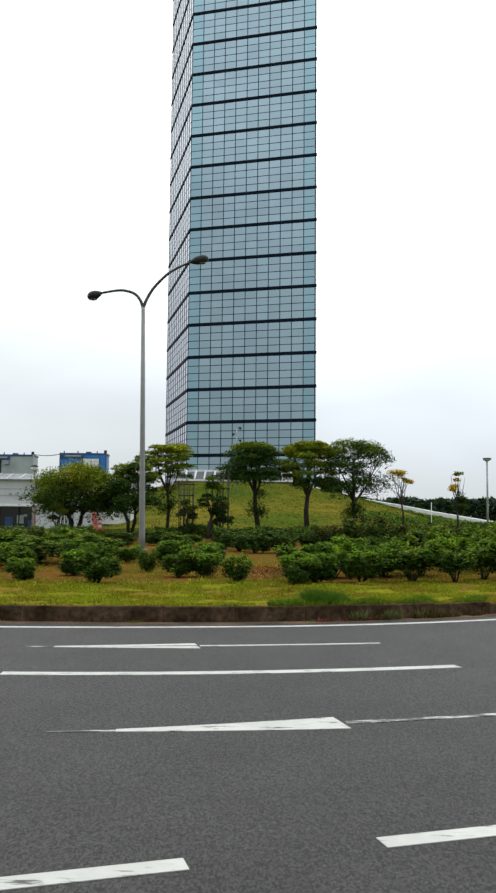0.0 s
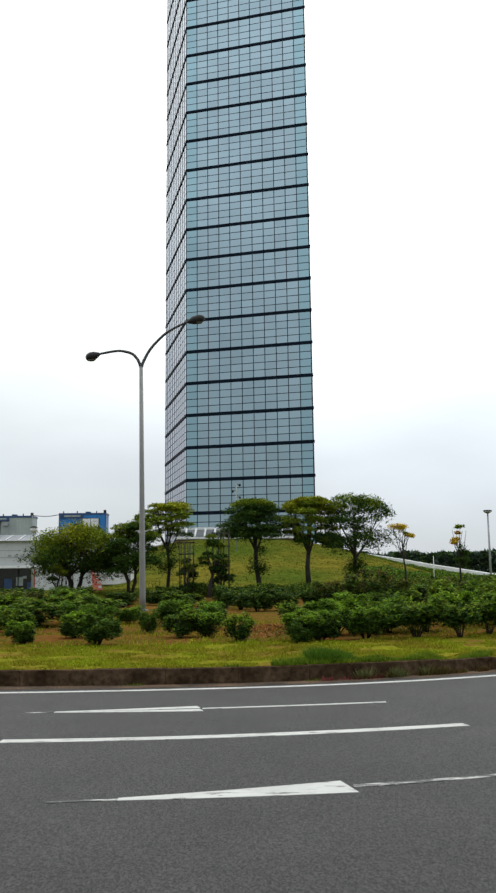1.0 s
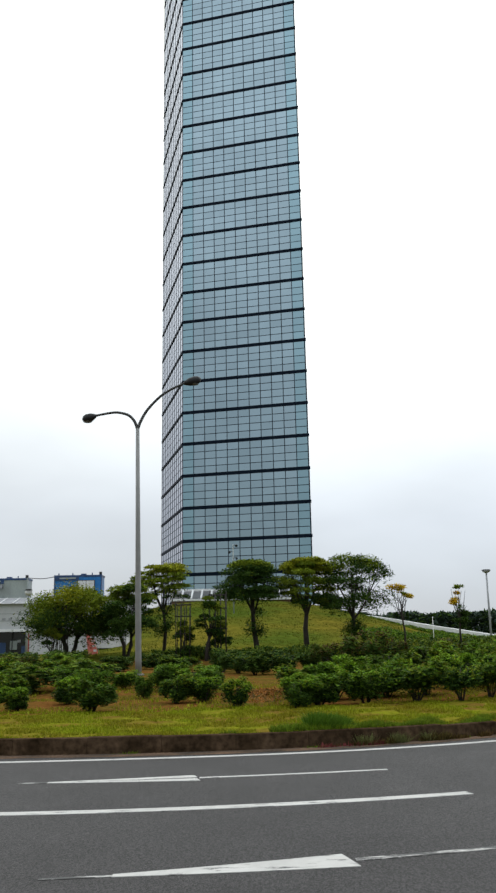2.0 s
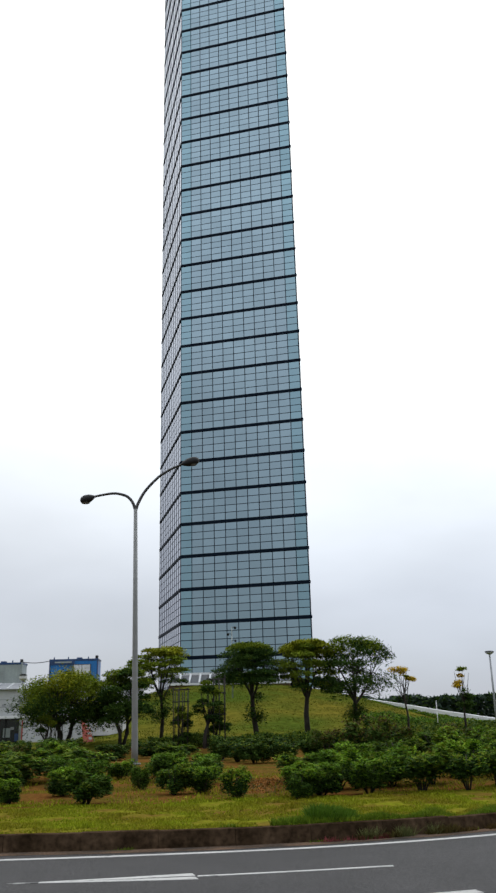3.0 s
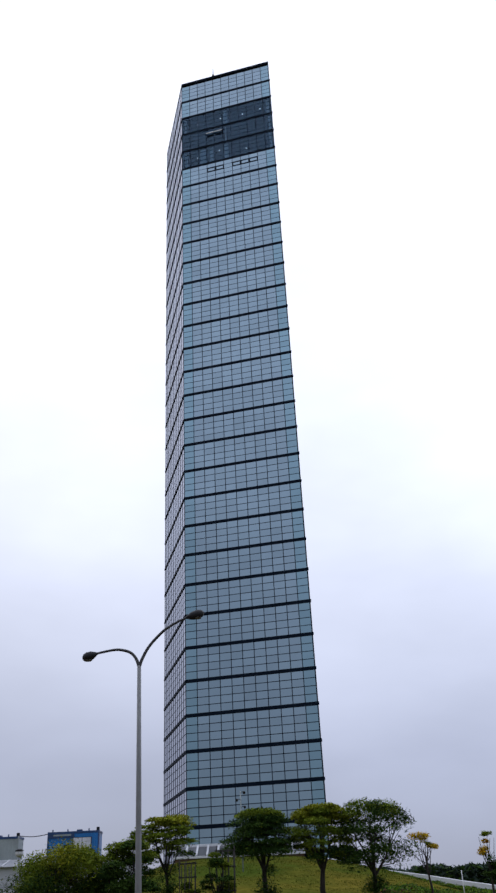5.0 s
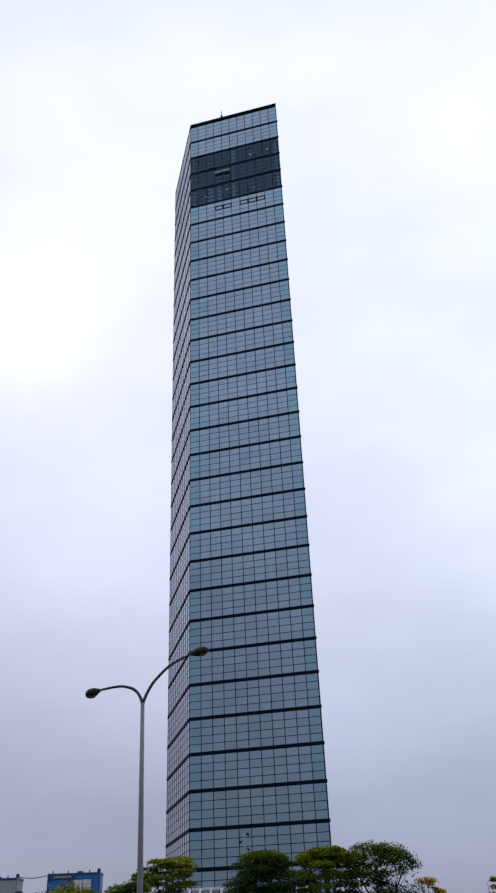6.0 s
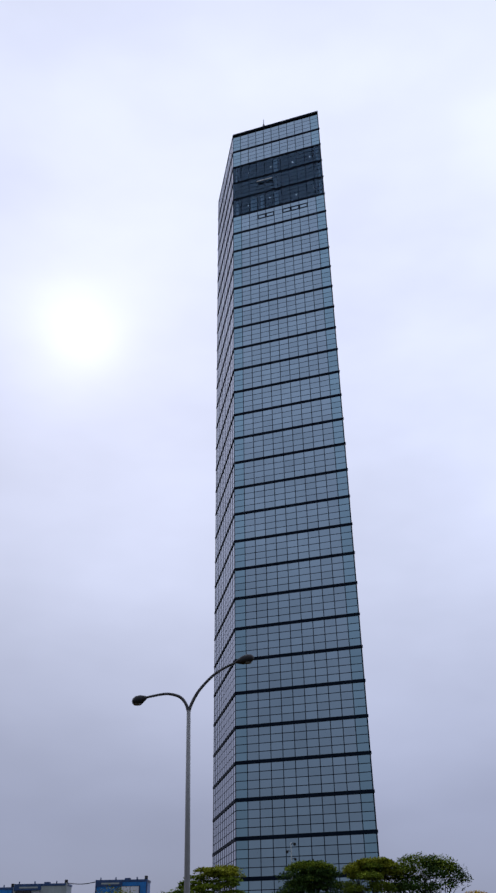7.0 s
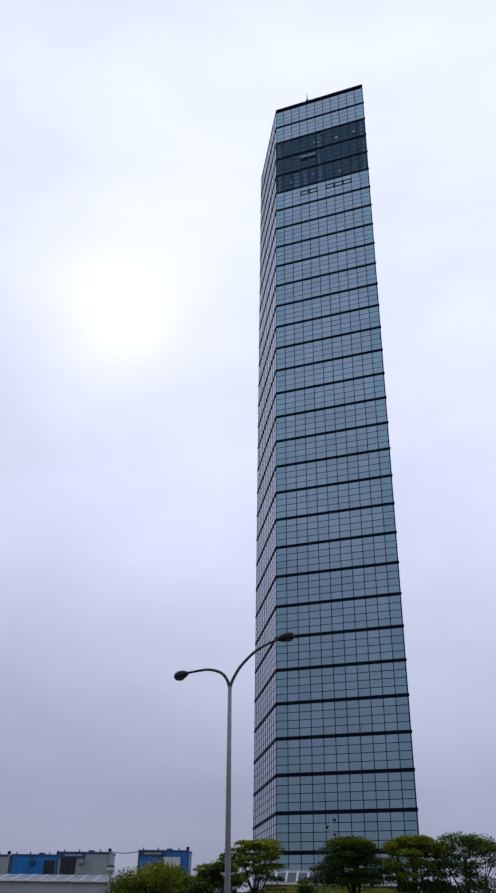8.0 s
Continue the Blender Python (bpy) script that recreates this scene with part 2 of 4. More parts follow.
LEAF_SHRUB = leaf_material("shrub_leaf", (0.14, 0.25, 0.014), (0.05, 0.11, 0.011))
LEAF_OLIVE = leaf_material("olive_shrub_leaf", (0.155, 0.19, 0.015), (0.05, 0.085, 0.011))
WEED_RED = leaf_material("red_weed_leaf", (0.24, 0.055, 0.06), (0.1, 0.03, 0.03))
LEAF_RUST = leaf_material("rust_shrub_leaf", (0.11, 0.06, 0.025), (0.05, 0.06, 0.014))
# dark trees' own leaf, also the painted shade in the shrubs
LEAF_DARK = leaf_material("dark_and_shade_leaf", (0.027, 0.06, 0.012), (0.046, 0.083, 0.012))
LEAF_MID = leaf_material("tree_leaf", (0.165, 0.21, 0.015), (0.105, 0.155, 0.013))
# yellow leaf, doubling as the painted sunlit tops of crowns
LEAF_YELLOW = leaf_material("yellow_and_sunlit_leaf", (0.26, 0.265, 0.014), (0.17, 0.2, 0.015))
LEAF_GOLD = leaf_material("golden_leaf", (0.6, 0.38, 0.012), (0.4, 0.3, 0.02))
LEAF_FALLEN = leaf_material("fallen_leaf", (0.3, 0.12, 0.028), (0.2, 0.09, 0.025))
GRASS = leaf_material("grass_blade", (0.215, 0.26, 0.012), (0.2, 0.165, 0.015))
MOUND_BLADE = leaf_material("mound_grass_blade", (0.1, 0.102, 0.012), (0.075, 0.095, 0.012))
GRASS_LUSH = leaf_material("lush_grass_blade", (0.085, 0.15, 0.012), (0.13, 0.175, 0.012))
TUFT = leaf_material("tall_tuft_blade", (0.05, 0.11, 0.012), (0.085, 0.15, 0.012))
GRASS_DRY = leaf_material("pale_weed", (0.2, 0.2, 0.09), (0.09, 0.11, 0.03))
FAR_LEAF = leaf_material("far_wood_leaf", (0.042, 0.064, 0.046), (0.03, 0.05, 0.038))


# ================= mesh helpers =================
def part(name, bm, mat, parent=None, label=""):
    me = bpy.data.meshes.new(name)
    bm.to_mesh(me)
    bm.free()
    return mesh_part(name, me, mat, parent, label)


def mesh_part(name, me, mat, parent=None, label=""):
    if not me.materials:
        for m in (mat if isinstance(mat, (list, tuple)) else [mat]):
            me.materials.append(m)
    ob = new(name, me)
    ob.parent = parent
    return tagged(ob, label)


def thing(name, x, y, z, label, category, group="", kind="", rz=0):
    ob = new(name)
    ob.empty_display_size = 0.3
    ob.matrix_basis = pose(x, y, z, 0, 0, rz)
    return tagged(ob, label, category, group, kind)


def box(bm, x0, y0, z0, x1, y1, z1, bevel=0.0, m=None):
    r = bmesh.ops.create_cube(bm, size=1.0)
    vs = r["verts"]
    for v in vs:
        v.co = Vector(((x0 + x1) / 2 + v.co.x * (x1 - x0), (y0 + y1) / 2 + v.co.y * (y1 - y0), (z0 + z1) / 2 + v.co.z * (z1 - z0)))
        if m:
            v.co = m @ v.co
    if bevel:
        es = {e for v in vs for e in v.link_edges}
        bmesh.ops.bevel(bm, geom=list(es), offset=bevel, segments=2, affect="EDGES", profile=0.6)
    return bm


def tube(bm, pts, radii, sides=8, cap=True):
    """A tapered tube along points."""
    pts = [Vector(p) for p in pts]
    rings = []
    for i, p in enumerate(pts):
        d = (pts[min(i + 1, len(pts) - 1)] - pts[max(i - 1, 0)]).normalized()
        a = d.orthogonal().normalized() if abs(d.z) > 0.98 else d.cross(Vector((0, 0, 1))).normalized()
        b = d.cross(a).normalized()
        r = radii[i] if isinstance(radii, (list, tuple)) else radii
        rings.append([bm.verts.new(p + (a * math.cos(q) + b * math.sin(q)) * r) for q in (2 * math.pi * k / sides for k in range(sides))])
    for r0, r1 in zip(rings, rings[1:]):
        for k in range(sides):
            f = bm.faces.new((r0[k], r0[(k + 1) % sides], r1[(k + 1) % sides], r1[k]))
            f.smooth = True
    if cap:
        bm.faces.new(rings[0][::-1])
        bm.faces.new(rings[-1])
    return bm


def leaf_mesh(name, centres, size, rng, mats, weights=None, which=None):
    """Many small folded leaves at the given centres."""
    n = len(centres)
    c = np.asarray(centres)
    d1 = rng.normal(size=(n, 3)) * np.array((1, 1, 0.5))
    d1 /= np.linalg.norm(d1, axis=1)[:, None]
    up = rng.normal(size=(n, 3)) * 0.5 + np.array((0, 0, 1.1))
    d2 = np.cross(d1, up)
    d2 /= np.linalg.norm(d2, axis=1)[:, None] + 1e-6
    s = size * rng.uniform(0.6, 1.3, (n, 1))
    fold = np.cross(d1, d2) * s * 0.18
    v = np.stack([c - d1 * s, c + d2 * s * 0.45 + fold, c + d1 * s, c - d2 * s * 0.45 + fold], 1).reshape(-1, 3)
    me = bpy.data.meshes.new(name)
    me.from_pydata(v.tolist(), [], (np.arange(n * 4).reshape(n, 4)).tolist())
    for m in mats:
        me.materials.append(m)
    if len(mats) > 1:
        me.polygons.foreach_set("material_index", (rng.choice(len(mats), n, p=weights) if which is None else which).astype(np.int32))
    return me


# ================= ground =================
def kerb_y(x):
    """The far kerb's foot, a gentle bend."""
    q = min(max(x, -3.5), 5.0)
    p = max(q, 0.0)
    return 12.07 + 0.145 * q + 0.031 * q * q + 0.027 * p * p + (0.145 + 0.062 * q + 0.054 * p) * (x - q)


def smooth(a, b, v):
    t = min(max((v - a) / (b - a), 0.0), 1.0)
    return t * t * (3 - 2 * t)


def ground_z(x, y):
    v = y - kerb_y(x)
    if v < 0.16:
        return -0.03
    z = 0.185 + 0.185 * smooth(0, 18, v) - 0.055 * smooth(1, 4.5, x) * (1 - smooth(0.3, 4, v))
    far = smooth(36, 37.5, y) * (1 - smooth(43.5, 45.5, y))
    z += smooth(44, 50, y) * 0.5 * smooth(-16, -6, x) * (1 - smooth(60, 140, y))
    z -= 1.04 * far
    r = math.hypot((x + 1.5) / 0.57, y - 103)
    m = 1 - min(max((r - 15) / 33, 0), 1)
    m = m * m * (3 - 2 * m) * 0.35 + m * 0.65
    z += 4.75 * m * smooth(-15, -9.5, x)
    z += 0.05 * noise.noise((x * 0.35, y * 0.35, 0)) * smooth(0.3, 3, v)
    return z


def build_ground():
    xs = sorted(set([-2500, -1200, -600, -300, -150, -90, -60, -45, -35, -30] + [round(-26 + i * 0.8, 2) for i in range(66)] + [30, 35, 45, 60, 90, 150, 300, 600, 1200, 2500]))
    vs = [-1200, -300, -60, -30, -12, -4, 0.0, 0.155, 0.165] + [0.5 + i * 0.6 for i in range(60)] + [36.5 + i * 1.5 for i in range(70)] + [150, 200, 300, 500, 900, 1600, 2400]
    verts, faces = [], []
    for v in vs:
        for x in xs:
            y = kerb_y(min(max(x, -30), 30)) + v
            verts.append((x, y, ground_z(x, y) if abs(x) < 1e4 else 0))
    w = len(xs)
    for j in range(len(vs) - 1):
        for i in range(w - 1):
            faces.append((j * w + i, j * w + i + 1, (j + 1) * w + i + 1, (j + 1) * w + i))
    me = bpy.data.meshes.new("ground")
    me.from_pydata(verts, [], faces)
    for m in (GROUND, SOIL, MOUND):
        me.materials.append(m)
    for p in me.polygons:
        p.use_smooth = True
        c = p.center
        v = c.y - kerb_y(c.x)
        if c.y > 46:
            p.material_index = 2
        elif v > 3.9 + 0.6 * noise.noise((c.x * 0.9, c.y * 0.9, 3)):
            p.material_index = 1
    ob = new("ground", me)
    tagged(ob, "grassy verge and turfed mound with bare brown soil patches", "ground", kind="structure")


build_ground()


def strip(name, rows, z, mat, label, category, parent=None, step=None):
    """A flat thin slab on the road between two edges; rows of (x, y_near, y_far)."""
    bm = bmesh.new()
    top = [(bm.verts.new((x, a, z)), bm.verts.new((x, b, z))) for x, a, b in rows]
    for p, q in zip(top, top[1:]):
        bm.faces.new((p[0], q[0], q[1], p[1]))
    ob = part(name, bm, mat, parent)
    return tagged(ob, label, category, kind="structure")


road_x = [-400, -120, -40, -20] + [-12 + i * 0.75 for i in range(40)] + [25, 40, 120, 400]
strip("road", [(x, kerb_y(min(max(x, -30), 30)) - 60, kerb_y(min(max(x, -30), 30)) + 0.02) for x in road_x], 0.0, ASPHALT,
      "dark grey worn asphalt road bending past the verge", "road")
strip("road", [(x, 37.6, 43.4) for x in (-300, -60, -20, 0, 20, 60, 300)], -0.62, ASPHALT,
      "asphalt carriageway beyond the planted verge", "road")


def quad_curve(x, x0, y0, a, b):
    return y0 + a * (x - x0) + b * (x - x0) ** 2


def line_y(x):      # lane line between the two arrows
    q = min(max(x, -6), 8)
    return 8.1 + 0.15 * q + 0.033 * q * q + (0.15 + 0.066 * q) * (x - q)


def edge_y(x):      # edge line before the kerb
    return kerb_y(x) - 0.52 - 0.012 * min(x * x, 25)


def dash_y(x):      # broken lane line
    return 3.703 + 0.3 * x


def marking(name, xs, mid, width, mat, label, dz=0.004):
    bm = bmesh.new()
    rings = []
    for x in xs:
        d = Vector((0.02, mid(x + 0.01) - mid(x - 0.01))).normalized() * width / 2
        near, far = (x + d.y, mid(x) - d.x), (x - d.y, mid(x) + d.x)
        rings.append([bm.verts.new(c) for c in ((*near, 0.0005), (*near, dz), (*far, dz), (*far, 0.0005))])
    for p, q in zip(rings, rings[1:]):
        for k in range(3):
            bm.faces.new((p[k], q[k], q[k + 1], p[k + 1]))
    for r in (rings[0][::-1], rings[-1]):
        bm.faces.new(r)
    bmesh.ops.recalc_face_normals(bm, faces=bm.faces[:])
    ob = part(name, bm, mat)
    return tagged(ob, label, "road marking", kind="structure")


def span(a, b, n=24):
    return [a + (b - a) * i / (n - 1) for i in range(n)]


marking("edge_line", span(-14, 14, 60), edge_y, 0.12, PAINT, "solid white painted edge line beside the kerb")
marking("lane_line", span(-2.235, 2.075, 40), line_y, 0.15, PAINT, "solid white painted lane line ending in the road")
for a, b in ((-4.3, -3.1), (-1.9, -0.24), (0.6, 2.3), (3.2, 5.0)):
    marking("dashed_line", span(a, b, 10), dash_y, 0.12, PAINT, "short white dash of a broken lane line")


def arrow(name, shaft, head, mid, label, lead=0.45, gap=0.0, shaft_mat=PAINT_WORN):
    """A lane arrow lying on the road: a thin shaft and a long pointed head."""
    bm = bmesh.new()
    (s0, s1), (h0, h1, hw) = shaft, head

    def slab(pts):
        lo = [bm.verts.new((x, y, 0.0005)) for x, y in pts]
        hi = [bm.verts.new((x, y, 0.0045)) for x, y in pts]
        bm.faces.new(hi)
        for k in range(len(pts)):
            bm.faces.new((lo[k], lo[(k + 1) % len(pts)], hi[(k + 1) % len(pts)], hi[k]))
    tip = span(h0 - lead, h0, 6)
    slab([(x, mid(x) - 0.02) for x in tip] + [(x, mid(x) + 0.02) for x in reversed(tip)])
    first = len(bm.faces)
    xs = span(s0, s1, 12)
    slab([(x, mid(x) - 0.035) for x in xs] + [(x, mid(x) + 0.035) for x in reversed(xs)])
    for i, f in enumerate(bm.faces):
        f.material_index = 1 if i < first else 2
    for s in (-1, 1):
        xs = span(h0, h1, 8)
        slab([(x, mid(x) + s * gap * (x - h0) / (h1 - h0)) for x in xs] + [(x - s * 0.045 * (x - h0) / (h1 - h0), mid(x) + s * (0.032 + (hw - 0.032) * (x - h0) / (h1 - h0))) for x in reversed(xs)])
    bmesh.ops.recalc_face_normals(bm, faces=bm.faces[:])
    ob = part(name, bm, [PAINT, PAINT_WORN, shaft_mat])
    return tagged(ob, label, "road marking", kind="structure")


arrow("lane_arrow", (0.7, 2.6), (-0.87, 0.67, 0.165), lambda x: 5.985 + 0.19 * x + 0.03 * x * x, "worn white lane arrow painted on the asphalt")
arrow("lane_arrow", (-0.53, 1.55), (-2.13, -0.555, 0.19), lambda x: 9.83 + 0.15 * x + 0.02 * x * x, "worn white lane arrow painted on the asphalt", 0.32, 0.03, PAINT)


GRIT = material("gutter_grit", (0.15, 0.1, 0.07), 0.95, spread=0.45, grain=30, coarse=1.7, second=(0.06, 0.05, 0.042), bump=0.5, spec=0.0)
strip("gutter", [(x, kerb_y(x) - 0.3 - 0.09 * noise.noise((x * 1.3, 0, 2)), kerb_y(x) + 0.015) for x in span(-15.5, 15.5, 90)], 0.004, GRIT,
      "strip of brown grit and dirt along the kerb's foot", "gutter")


# kerb of separate stones
def build_kerb():
    kerb = thing("kerb", 0, 12.2, 0, "weathered brown concrete kerb along the grass verge", "kerb", kind="structure")
    x = -16.0
    while x < 16:
        x1 = x + 0.988
        a, b = Vector((x, kerb_y(x), 0)), Vector((x1, kerb_y(x1), 0))
        d = (b - a)
        bm = bmesh.new()
        box(bm, 0, 0, -0.05, d.length, 0.17, 0.208 - 0.055 * smooth(1, 4.5, x) + random.uniform(-0.008, 0.008), bevel=0.012)
        for v in bm.verts:
            if v.co.y < 0.05 and v.co.z > 0.1:
                v.co.y += 0.02
        ob = part("kerb_stone", bm, CONCRETE, kerb)
        ob.matrix_basis = Matrix.Translation((a.x, a.y - 12.2, 0)) @ Matrix.Rotation(math.atan2(d.y, d.x) + random.uniform(-0.006, 0.006), 4, "Z")
        x += 0.99


build_kerb()


# ================= tower =================
F0, R0, L0 = Vector((-7.114, 97.56, 0)), Vector((7.30, 93.73, 0)), Vector((-10.93, 112.35, 0))
B0 = R0 + L0 - F0
STOREY, Z0, TOP = 3.79, 5.045, 31.2
COLS, ROWS, BAND = 11, 4, 0.33


def zk(k):
    return Z0 + STOREY * k


def build_tower():
    base = Vector((-1.9, 103, zk(0)))
    tower = thing("observation_tower", *base, "tall rhombus-plan tower clad in teal half-mirror glass panes", "tower")
    corners = [F0, R0, B0, L0]
    faces = [(F0, R0), (R0, B0), (B0, L0), (L0, F0)]
    off = Vector((-base.x, -base.y, 0))

    def prism(bm, z0, z1, grow):
        c = sum(corners, Vector()) / 4
        ring = []
        for p in corners:
            q = c + (p - c) * (1 + grow / 8.2) + off
            ring.append((bm.verts.new((q.x, q.y, z0 - base.z)), bm.verts.new((q.x, q.y, z1 - base.z))))
        for a, b in zip(ring, ring[1:] + ring[:1]):
            bm.faces.new((a[0], b[0], b[1], a[1]))
        bm.faces.new([r[0] for r in ring][::-1])
        bm.faces.new([r[1] for r in ring])
        bmesh.ops.recalc_face_normals(bm, faces=bm.faces[:])
        return bm

    part("core", prism(bmesh.new(), zk(-0.5), zk(26), -0.35), CORE, tower)
    part("core", prism(bmesh.new(), zk(29), zk(TOP) - 0.3, -0.35), CORE, tower)
    part("lift_shaft", prism(bmesh.new(), zk(26), zk(29), -5.2), DECK_WALL, tower, "pale lift shaft behind the deck windows")
    for k in (27, 28):
        part("deck_floor", prism(bmesh.new(), zk(k) - 0.18, zk(k) + 0.18, -0.4), CORE, tower)
    for k in range(1, 31):
        part("floor_band", prism(bmesh.new(), zk(k) - BAND / 2, zk(k) + BAND / 2, 0.12), FRAME, tower, "dark metal storey band")
    part("parapet", prism(bmesh.new(), zk(TOP) - 0.42, zk(TOP), 0.05), FRAME, tower, "dark metal roof parapet")

    # one pane, mullion and transom shared by all
    wide = (R0 - F0).length
    cw = wide / COLS
    rh = (STOREY - BAND) / ROWS
    pane = bpy.data.meshes.new("pane")
    bm = box(bmesh.new(), 0.045, -0.02, 0.04, cw - 0.045, 0.02, rh - 0.04)
    bm.to_mesh(pane)
    bm.free()
    pane.materials.append(MIRROR)
    corner_pane = pane.copy()
    corner_pane.materials[0] = MIRROR_EDGE
    deck = bpy.data.meshes.new("deck_pane")
    bm = box(bmesh.new(), 0.045, -0.02, 0.04, cw - 0.045, 0.02, rh - 0.04)
    bm.to_mesh(deck)
    bm.free()
    deck.materials.append(DECK_GLASS)
    mull = bpy.data.meshes.new("mullion")
    box_bm = box(bmesh.new(), -0.033, -0.05, 0, 0.033, 0.08, zk(TOP) - 0.3 - base.z)
    box_bm.to_mesh(mull)
    box_bm.free()
    mull.materials.append(FRAME)
    tran = bpy.data.meshes.new("transom")
    bm = box(bmesh.new(), 0, -0.024, -0.028, wide, 0.08, 0.028)
    bm.to_mesh(tran)
    bm.free()
    tran.materials.append(FRAME)
    template = [(0.045, 0.04), (cw - 0.045, 0.04), (cw - 0.045, rh - 0.04), (0.045, rh - 0.04)]
    for fi, (a, b) in enumerate(faces):
        d = b - a
        # outward side is -Y in the face frame
        rot = Matrix.Translation(a + off) @ Matrix.Rotation(math.atan2(d.y, d.x), 4, "Z")
        scale = d.length / wide
        verts, quads, edge = [], [], []
        for k in range(0, 31):
            for r in range(ROWS):
                z = zk(k) + BAND / 2 + r * rh - base.z
                seen_deck = fi == 0 and 26 <= k < 29
                for c in range(COLS):
                    x = c * cw
                    if seen_deck:
                        ob = mesh_part("deck_pane", deck, DECK_GLASS, tower)
                        ob.matrix_basis = rot @ Matrix.Translation((x, 0, z))
                    elif fi == 0 and 0 < k < 5:
                        ob = mesh_part("pane", corner_pane if c in (0, COLS - 1) else pane, MIRROR, tower)
                        ob.matrix_basis = rot @ Matrix.Translation((x, 0, z)) @ pose(0, 0, 0, random.uniform(-0.15, 0.15), 0, random.uniform(-0.15, 0.15))
                    else:
                        tx, tz = random.uniform(-0.002, 0.002), random.uniform(-0.002, 0.002)
                        i = len(verts)
                        edge.append(1 if c in (0, COLS - 1) else 0)
                        for y in (-0.02, 0.02):
                            for u, w in template:
                                verts.append(rot @ Vector(((x + u) * scale, y + tx * u + tz * w, z + w)))
                        quads += [(i, i + 1, i + 2, i + 3), (i + 4, i + 7, i + 6, i + 5), (i, i + 4, i + 5, i + 1), (i + 1, i + 5, i + 6, i + 2), (i + 2, i + 6, i + 7, i + 3), (i + 3, i + 7, i + 4, i)]
                    if c == 0 and r and fi in (0, 3):
                        t = mesh_part("transom", tran, FRAME, tower)
                        t.matrix_basis = rot @ Matrix.Translation((0, 0, z)) @ Matrix.Diagonal((scale, 1, 1, 1))
        me = bpy.data.meshes.new("glass_cladding")
        me.from_pydata(verts, [], quads)
        ob = mesh_part("glass_cladding", me, [MIRROR, MIRROR_EDGE], tower)
        me.polygons.foreach_set("material_index", np.repeat(np.array(edge, dtype=np.int32), 6))
        tagged(ob, "rows of half-mirror glass panes", kind="stuff")
        # thin unseen backing added behind the closed sides' panes to keep light out
        if fi:
            mb = box(bmesh.new(), 0.1, 0.06, zk(26) - base.z, d.length - 0.1, 0.1, zk(29) - base.z, m=rot)
            part("deck_light_blocker", mb, CORE, tower)
        for c in range(COLS + 1):
            o = mesh_part("mullion", mull, FRAME, tower)
            o.matrix_basis = rot @ Matrix.Translation((c * cw * scale, 0, 0))
        if fi == 0:
            # vent windows under the deck and a long open one on it
            for k, row, c in ((25, 2, 3), (25, 2, 4), (25, 2, 6), (25, 2, 7), (25, 2, 8)):
                z = zk(k) + BAND / 2 + row * rh - base.z
                vb = bmesh.new()
                for q in ((0.02, 0.0, cw - 0.02, 0.12), (0.02, rh - 0.12, cw - 0.02, rh), (0.02, 0.12, 0.14, rh - 0.12), (cw - 0.14, 0.12, cw - 0.02, rh - 0.12)):
                    box(vb, q[0], -0.09, q[1], q[2], -0.03, q[3])
                o = part("vent_window", vb, FRAME, tower, "dark framed vent window")
                o.matrix_basis = rot @ Matrix.Translation((c * cw, 0, z))
            for c in (3, 4):
                z = zk(27) + BAND / 2 + 2.4 * rh - base.z
                o = part("open_window", box(bmesh.new(), 0.08, -0.42, 0.0, cw - 0.08, -0.36, 0.3, m=pose(0, 0, 0, -25)), WHITE_TRIM, tower, "tilted open window leaf")
                o.matrix_basis = rot @ Matrix.Translation((c * cw, 0, z))
            for c, k, d2, zz in ((1.5, 26, 1.6, .45), (4.3, 26, 1.2, .5), (7.4, 26, 2.0, .55), (9.6, 26, 1.5, .6), (1.6, 28, 1.6, .45), (4.5, 28, 1.5, .5), (7.2, 28, 1.8, .55), (9.4, 28, 1.6, .6)):
                lb = bmesh.new()
                bmesh.ops.create_cone(lb, cap_ends=True, segments=10, radius1=0.06, radius2=0.05, depth=0.1)
                o = part("downlight", lb, LAMP_GLOW, tower, "small lit ceiling downlight")
                o.matrix_basis = rot @ Matrix.Translation((c * cw, d2, zk(k + 1) - 0.25 - base.z))
            for c, w, k in ((0.4, 0.35, 26), (2.5, 1.0, 26), (3.5, 0.5, 26), (5.3, 0.6, 26), (10.6, 0.35, 26), (5.25, 0.12, 27), (10.6, 0.3, 27), (0.35, 0.2, 28), (5.3, 0.6, 28), (10.5, 0.4, 28)):
                o = part("deck_column", box(bmesh.new(), -w / 2, 0.3, zk(k) + 0.2 - base.z, w / 2, 0.7, zk(k + 1) - 0.2 - base.z, bevel=0.03), DECK_COLUMN, tower, "pale column inside the deck")
                o.matrix_basis = rot @ Matrix.Translation((c * cw, 0, 0))
    # lightning rod on the roof
    m = F0.lerp(R0, 0.37) + off
    bm = bmesh.new()
    top = zk(TOP) - base.z
    tube(bm, [(m.x, m.y + 0.6, top - 0.1), (m.x, m.y + 0.6, top + 1.0), (m.x, m.y + 0.6, top + 1.05), (m.x, m.y + 0.6, top + 2.6)], [0.26, 0.2, 0.08, 0.03], 8)
    part("lightning_rod", bm, DARK_STEEL, tower, "short dark lightning rod")
    m = F0.lerp(R0, 0.72) + off
    part("roof_vent", box(bmesh.new(), m.x - 0.3, m.y + 0.4, top - 0.1, m.x + 0.3, m.y + 0.9, top + 0.25, bevel=0.05), DARK_STEEL, tower)


build_tower()


